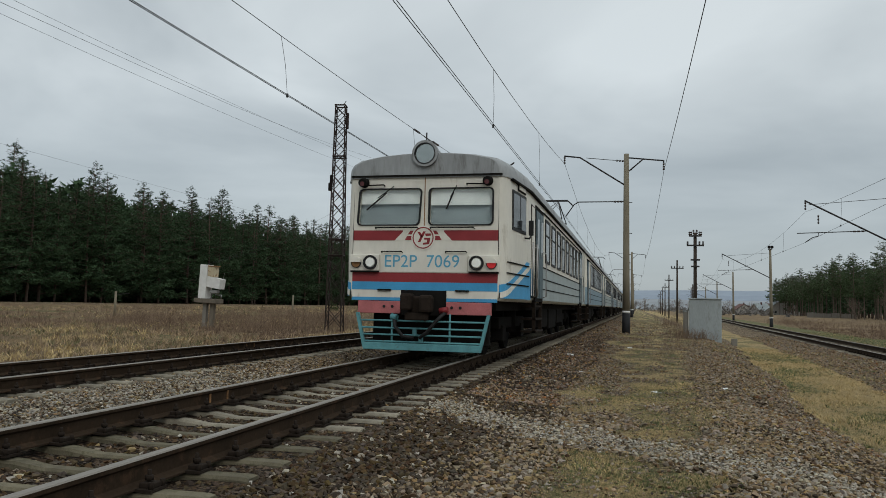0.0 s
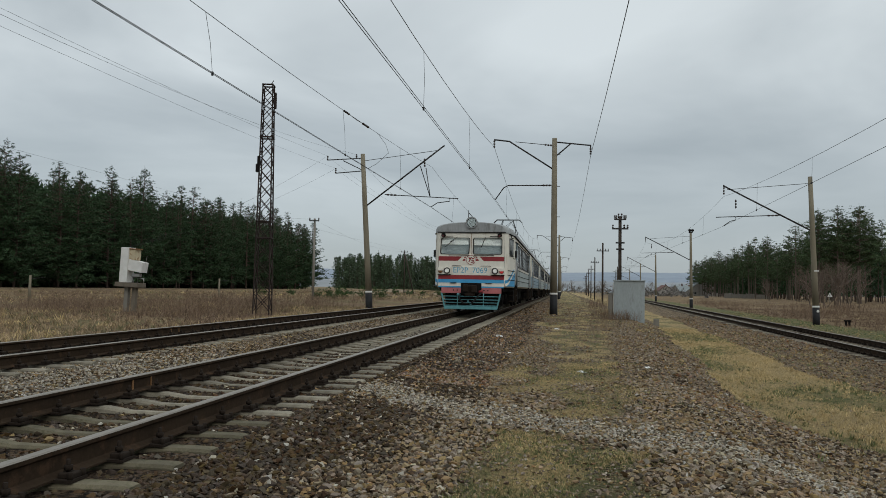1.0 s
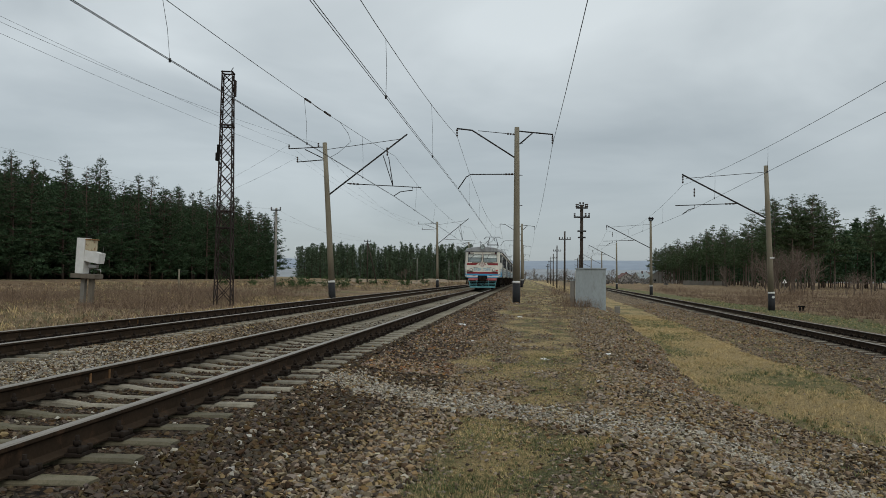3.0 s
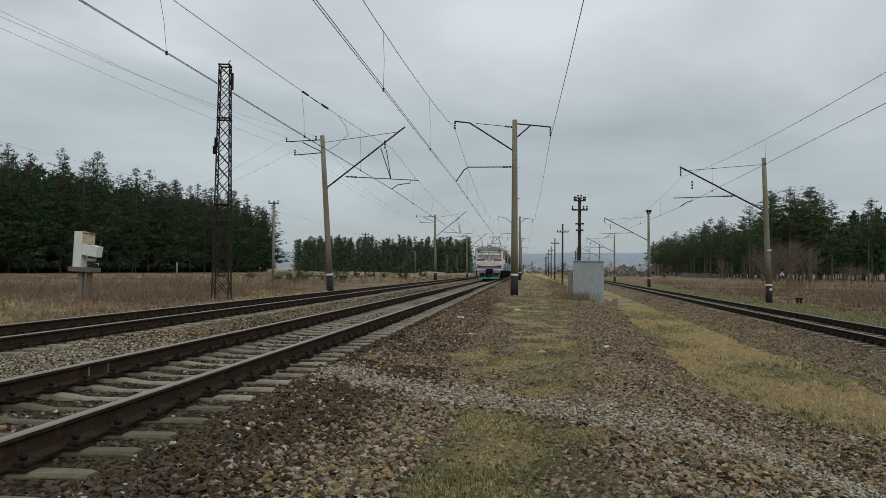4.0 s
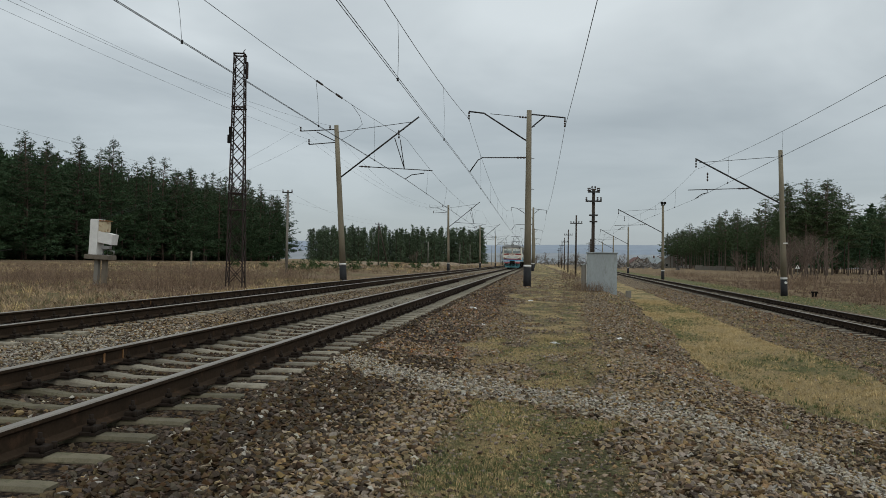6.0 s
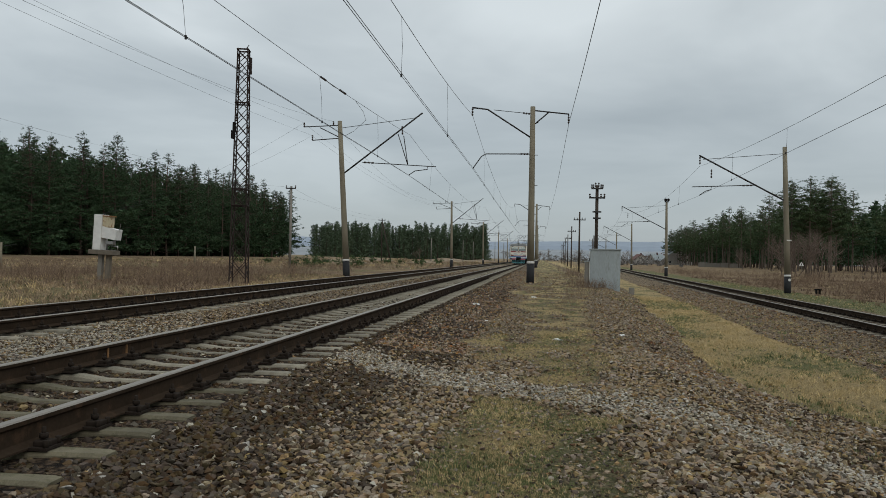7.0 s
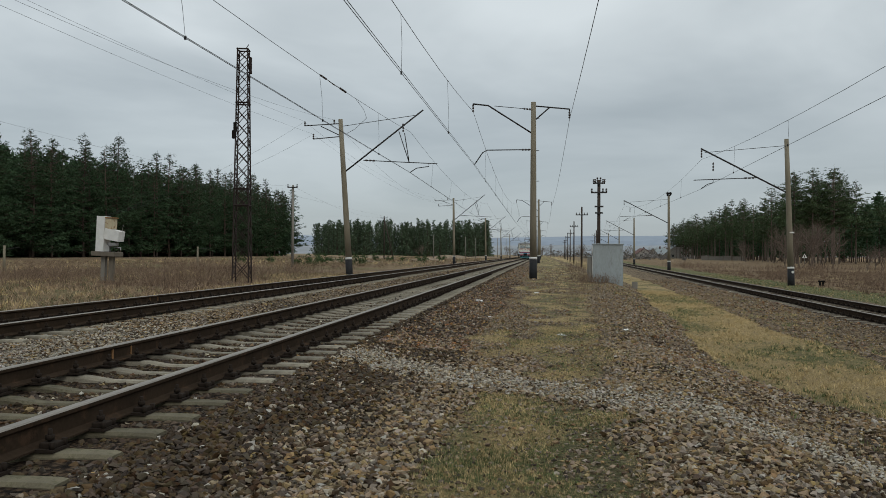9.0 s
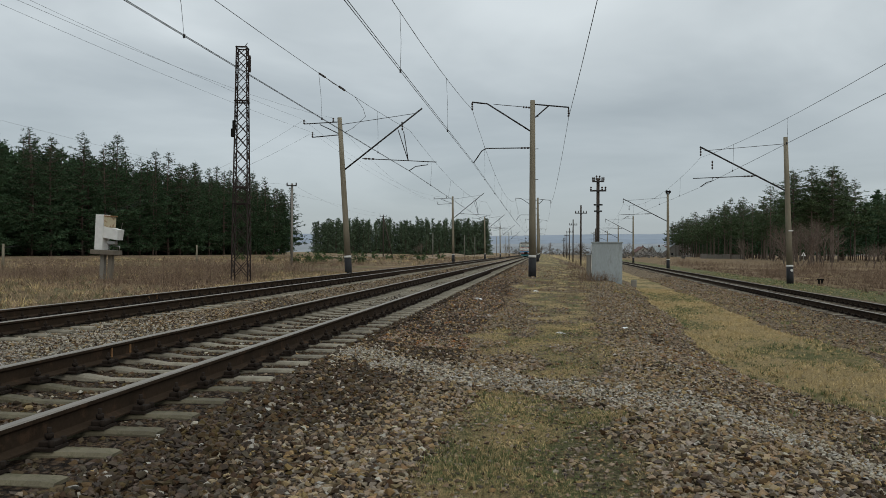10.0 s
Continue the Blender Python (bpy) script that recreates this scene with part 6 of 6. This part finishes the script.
def weed_mesh(seed, h):
    """A dry brown weed thicket of thin stalks."""
    rnd = random.Random(seed)
    bm = bmesh.new()
    for _ in range(30):
        x, y = rnd.gauss(0, 0.45), rnd.gauss(0, 0.45)
        d = Vector((rnd.gauss(0, 0.3), rnd.gauss(0, 0.3), 1)) * h * rnd.uniform(0.4, 1.0)
        p = Vector((x, y, -0.05))
        tube(bm, [p, p + d + Vector((rnd.gauss(0, 0.08), rnd.gauss(0, 0.08), 0))], 0.010, 3, r2=0.003, cap=False)
        for _ in range(2):
            q = p + d * rnd.uniform(0.4, 0.95)
            tube(bm, [q, q + Vector((rnd.gauss(0, 0.14), rnd.gauss(0, 0.14), rnd.uniform(0.03, 0.16)))], 0.005, 3, r2=0.002, cap=False)
    return mesh_of(bm, "stalk_tuft", M["brown_weed"])


WEEDS = [weed_mesh(k, 0.75) for k in range(4)]
rb = random.Random(14)


def weed(x, y, s):
    t = empty("weed_clump", pose(x, y, ground_z(x, y), 0, 0, rb.uniform(0, 360)) @ Matrix.Scale(s, 4), "dry brown weed clump in the grass", "weeds", "weed clumps")
    tagged(part("stalk_tuft", rb.choice(WEEDS), None, t), kind="stuff")


for _ in range(70):
    weed(-17 - abs(rb.gauss(0, 14)), rb.uniform(24, 90), rb.uniform(0.7, 1.5))
for _ in range(120):
    weed(rb.uniform(-32, -15.5), rb.uniform(31, 58), rb.uniform(0.7, 1.4))
for _ in range(170):
    y = 36 + 104 * rb.random() ** 1.4
    weed(track3(y) + 7.5 + 34 * rb.random() ** 1.3, y, rb.uniform(0.9, 1.9))
for x, y, s in ((2.3, 37.9, 0.7), (2.8, 38.0, 0.6), (1.3, 30.0, 0.55), (0.2, 33.0, 0.5), (1.9, 58, 0.9), (2.6, 62, 1.0), (3.2, 66, 1.1), (3.6, 72, 1.2), (4.0, 80, 1.2), (3.0, 90, 1.2), (1.0, 24.2, 0.45), (2.5, 38.2, 0.75), (2.75, 38.1, 0.8), (3.0, 38.2, 0.7), (3.3, 38.1, 0.6), (2.3, 38.6, 0.8), (2.0, 39.5, 0.7), (2.2, 44.0, 0.8), (2.6, 48.0, 0.9), (1.6, 27.0, 0.5), (1.9, 33.5, 0.6), (0.6, 21.5, 0.35)):
    weed(x, y, s)


def sand_mound(x, y, r, h, seed):
    """A low heap of bare sand in the field, uneven and half grown over."""
    t = empty("sand_mound", pose(x, y, ground_z(x, y) - 0.1, 0, 0, 40 * seed), "low bare sand mound in the dry field", "mound", "sand mounds")
    bm = bmesh.new()
    rings = []
    for k in range(7):
        q = k / 6
        row = []
        for i in range(22):
            a = 2 * math.pi * i / 22
            d = r * (1 - q) * (1 + 0.3 * noise.noise(Vector((math.cos(a) * 1.5, math.sin(a) * 1.5, seed)))) + 0.05
            row.append((d * math.cos(a) * 1.6, d * math.sin(a), h * (1 - (1 - q) ** 2) * (1 + 0.35 * noise.noise(Vector((math.cos(a) * 2, math.sin(a) * 2 + q * 2, seed + 5))))))
        rings.append(row)
    loft(bm, rings, 0, True, True)
    part("mound_body", bm, M["sand"], t)


for k, (x, y, r, h) in enumerate(((-31, 128, 4.0, 0.5), (-40, 150, 5, 0.7), (-26, 175, 4, 0.6), (-48, 215, 7, 1.0), (-30, 235, 6, 0.9), (-21, 270, 6, 0.9), (-36, 300, 8, 1.1))):
    sand_mound(x, y, r, h, k)


# ---- loose stones and grass ----
def scatter_mesh(name, spots, shapes, material, label, category):
    """One mesh of many small pieces; spots: x, y, z, size, turn, tilt, shape."""
    V, F, base = [], [], 0
    for x, y, z, s, a, tl, k in spots:
        v, f = shapes[k]
        ca, sa, ct, st = math.cos(a), math.sin(a), math.cos(tl), math.sin(tl)
        R = np.array([[ca, -sa * ct, sa * st], [sa, ca * ct, -ca * st], [0, st, ct]])
        V.append(v @ R.T * s + (x, y, z))
        F.append(f + base)
        base += len(v)
    V, F = np.concatenate(V), np.concatenate(F)
    me = bpy.data.meshes.new(name)
    me.vertices.add(len(V))
    me.vertices.foreach_set("co", V.astype(np.float32).ravel())
    n = F.shape[1]
    me.loops.add(F.size)
    me.loops.foreach_set("vertex_index", F.astype(np.int32).ravel())
    me.polygons.add(len(F))
    me.polygons.foreach_set("loop_start", np.arange(0, F.size, n, dtype=np.int32))
    me.update(calc_edges=True)
    me.shade_flat()
    me.materials.append(material)
    tagged(new(name, me), label, category, kind="stuff")


def stone_shapes():
    out = []
    rnd = np.random.RandomState(4)
    for k in range(16):
        c = 9 if k < 10 else 6
        bm = bmesh.new()
        pts = rnd.normal(size=(c, 3))
        pts /= np.linalg.norm(pts, axis=1)[:, None]
        pts *= np.array([1.05, 0.8, 0.6]) * rnd.uniform(0.8, 1.15, (c, 1))
        for p in pts:
            bm.verts.new(p)
        bmesh.ops.convex_hull(bm, input=bm.verts)
        bmesh.ops.triangulate(bm, faces=bm.faces)
        for v in [v for v in bm.verts if not v.link_faces]:
            bm.verts.remove(v)
        bm.verts.index_update()
        out.append((np.array([v.co[:] for v in bm.verts]), np.array([[v.index for v in f.verts] for f in bm.faces])))
        bm.free()
    return out


def build_stones():
    rnd = random.Random(21)
    shapes = stone_shapes()
    heaps = {"brown": [], "dark": [], "grey": [], "rusty": []}

    def lay(n, x0, x1, y0, y1, s0, s1, far=1.0):
        for _ in range(n):
            y = y0 + (y1 - y0) * rnd.random() ** far
            x = rnd.uniform(x0, x1)
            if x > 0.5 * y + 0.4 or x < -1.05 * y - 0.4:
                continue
            g, d, p, _s = zone(x, y)
            if rnd.random() < g * (0.8 if -1.2 < x < 3.2 else 0.985):
                continue
            on_sleeper = abs(x + 3.88) < 1.36 and ((y - 2.13 + 0.2735) % 0.547) - 0.2735
            if abs(x + 3.88) < 1.36 and abs(on_sleeper) < (0.10 if abs(x + 3.88) < 0.75 else 0.12):
                continue
            if min(abs(x + 3.88 - 0.797), abs(x + 3.88 + 0.797), abs(x + 8.38 - 0.797), abs(x + 8.38 + 0.797)) < 0.11:
                continue
            if abs(x - track3(y)) < 1.45:
                continue
            s = rnd.uniform(s0, s1) * (0.7 if p > 0.6 else 1.0)
            z = ground_z(x, y) + s * rnd.uniform(0.0, 0.7)
            if abs(x + 3.88) < 1.4:
                z -= s * (0.6 if abs(x + 3.88) > 0.8 else 0.3)
            if g > 0.4:
                s, z = s * 0.62, z - 0.010
            r = rnd.random()
            kind = "grey" if r < (0.03 + 0.8 * max(0.0, p - 0.2)) * (1 - g) else ("dark" if rnd.random() < 0.12 + 0.85 * d else "brown")
            if kind == "dark" and y > 10.5 and x > -2.3 and rnd.random() < 0.75:
                kind = "rusty"
            heaps[kind].append((x, y, z, s, rnd.uniform(0, 6.28), rnd.gauss(0, 0.6), rnd.randrange(10) if y < 11 else rnd.randrange(10, 16)))

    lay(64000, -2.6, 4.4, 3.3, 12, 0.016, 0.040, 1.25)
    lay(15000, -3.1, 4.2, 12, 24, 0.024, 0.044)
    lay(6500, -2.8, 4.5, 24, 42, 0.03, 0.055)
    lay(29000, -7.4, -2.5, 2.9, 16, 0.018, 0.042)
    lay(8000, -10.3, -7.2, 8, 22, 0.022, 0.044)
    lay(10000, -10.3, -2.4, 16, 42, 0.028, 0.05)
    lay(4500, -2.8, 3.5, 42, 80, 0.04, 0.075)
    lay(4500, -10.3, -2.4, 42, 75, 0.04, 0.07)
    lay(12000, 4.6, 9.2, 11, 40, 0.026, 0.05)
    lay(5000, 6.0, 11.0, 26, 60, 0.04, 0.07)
    for kind, mt, label in (("brown", "stone", "loose brown ballast stones"), ("dark", "stone_dark", "oil-darkened rusty ballast stones"), ("grey", "stone_grey", "pale grey crushed stones"), ("rusty", "stone_rust", "rust-brown ballast stones")):
        scatter_mesh("ballast_stones", heaps[kind], shapes, M[mt], label, "gravel")


build_stones()


def build_grass():
    rnd = random.Random(22)
    rs = np.random.RandomState(5)
    shapes = []
    for k in range(8):
        V, F = [], []
        for b in range(7):
            a, r, h = rs.uniform(0, 6.28), rs.uniform(0, 0.6), rs.uniform(0.5, 1.0)
            w = rs.uniform(0.05, 0.10)
            bx, by = r * math.cos(a * 2), r * math.sin(a * 2)
            dx, dy = math.cos(a), math.sin(a)
            lx, ly = rs.normal(0, 0.4), rs.normal(0, 0.4)
            i = len(V)
            V += [(bx - dy * w, by + dx * w, 0), (bx + dy * w, by - dx * w, 0), (bx + lx, by + ly, h)]
            F += [(i, i + 1, i + 2)]
        shapes.append((np.array(V), np.array(F)))
    straw, green, field = [], [], []

    def sow(n, x0, x1, y0, y1, h0, h1, x_of=None, kind=0):
        for _ in range(n):
            y = rnd.uniform(y0, y1)
            x = rnd.uniform(x0, x1) + (x_of(y) if x_of else 0)
            g, d, p, s = zone(x, y)
            if rnd.random() > g:
                continue
            clump = 0.6 + 0.7 * max(0, noise.noise(Vector((x * 1.3, y * 1.3, 4))) + 0.35)
            h = rnd.uniform(h0, h1) * clump
            (field if kind else straw if rnd.random() < 0.25 + 0.6 * s else green).append((x, y, ground_z(x, y) - 0.01, h, rnd.uniform(0, 6.28), rnd.gauss(0, 0.25), rnd.randrange(8)))

    sow(46000, -1.1, 1.2, 4.1, 7.6, 0.018, 0.05)
    sow(32000, -1.3, 1.8, 7.6, 15, 0.020, 0.055)
    sow(12000, -1.4, 3.6, 14, 45, 0.02, 0.06)
    sow(36000, 2.6, 8.5, 7, 40, 0.035, 0.10)
    sow(14000, -30, -11.2, 14, 55, 0.10, 0.28, None, 1)
    sow(5000, -72, -24, 28, 120, 0.15, 0.40, None, 1)
    sow(6500, -70, -14, 85, 330, 0.25, 0.6, None, 1)
    sow(9000, 5.5, 28, 26, 100, 0.10, 0.30, lambda y: track3(y), 1)
    sow(4000, 2.5, 6, 26, 80, 0.05, 0.12, lambda y: track3(y))
    scatter_mesh("field_grass", [f for f in field if f[0] > 0], shapes, M["brown_weed"], "withered reddish brown field growth", "grass")
    left = {"field_grass": [], "brown_weed": [], "straw": [], "shrub_grass": []}
    for f in field:
        if f[0] < 0:
            q = noise.noise(Vector((f[0] * 0.11, f[1] * 0.07, 3))) + 0.4 * noise.noise(Vector((f[0] * 0.5, f[1] * 0.3, 6))) + rnd.gauss(0, 0.12)
            left["straw" if (f[0] > -13.2 and rnd.random() < 0.4) or q > 0.38 else "brown_weed" if q < -0.1 else "shrub_grass" if 0.1 < q < 0.2 else "field_grass"].append(f)
    for mt, label in (("field_grass", "withered brown field grass"), ("brown_weed", "dark brown patches of dead weeds"), ("straw", "pale dry grass in the field"), ("shrub_grass", "dull olive grass in the field")):
        scatter_mesh("field_grass", left[mt], shapes, M[mt], label, "grass")
    scatter_mesh("dry_grass", straw, shapes, M["straw"], "dry straw-coloured winter grass", "grass")
    scatter_mesh("green_grass", green, shapes, M["green_grass"], "sparse dull green grass tufts", "grass")


build_grass()


motions()
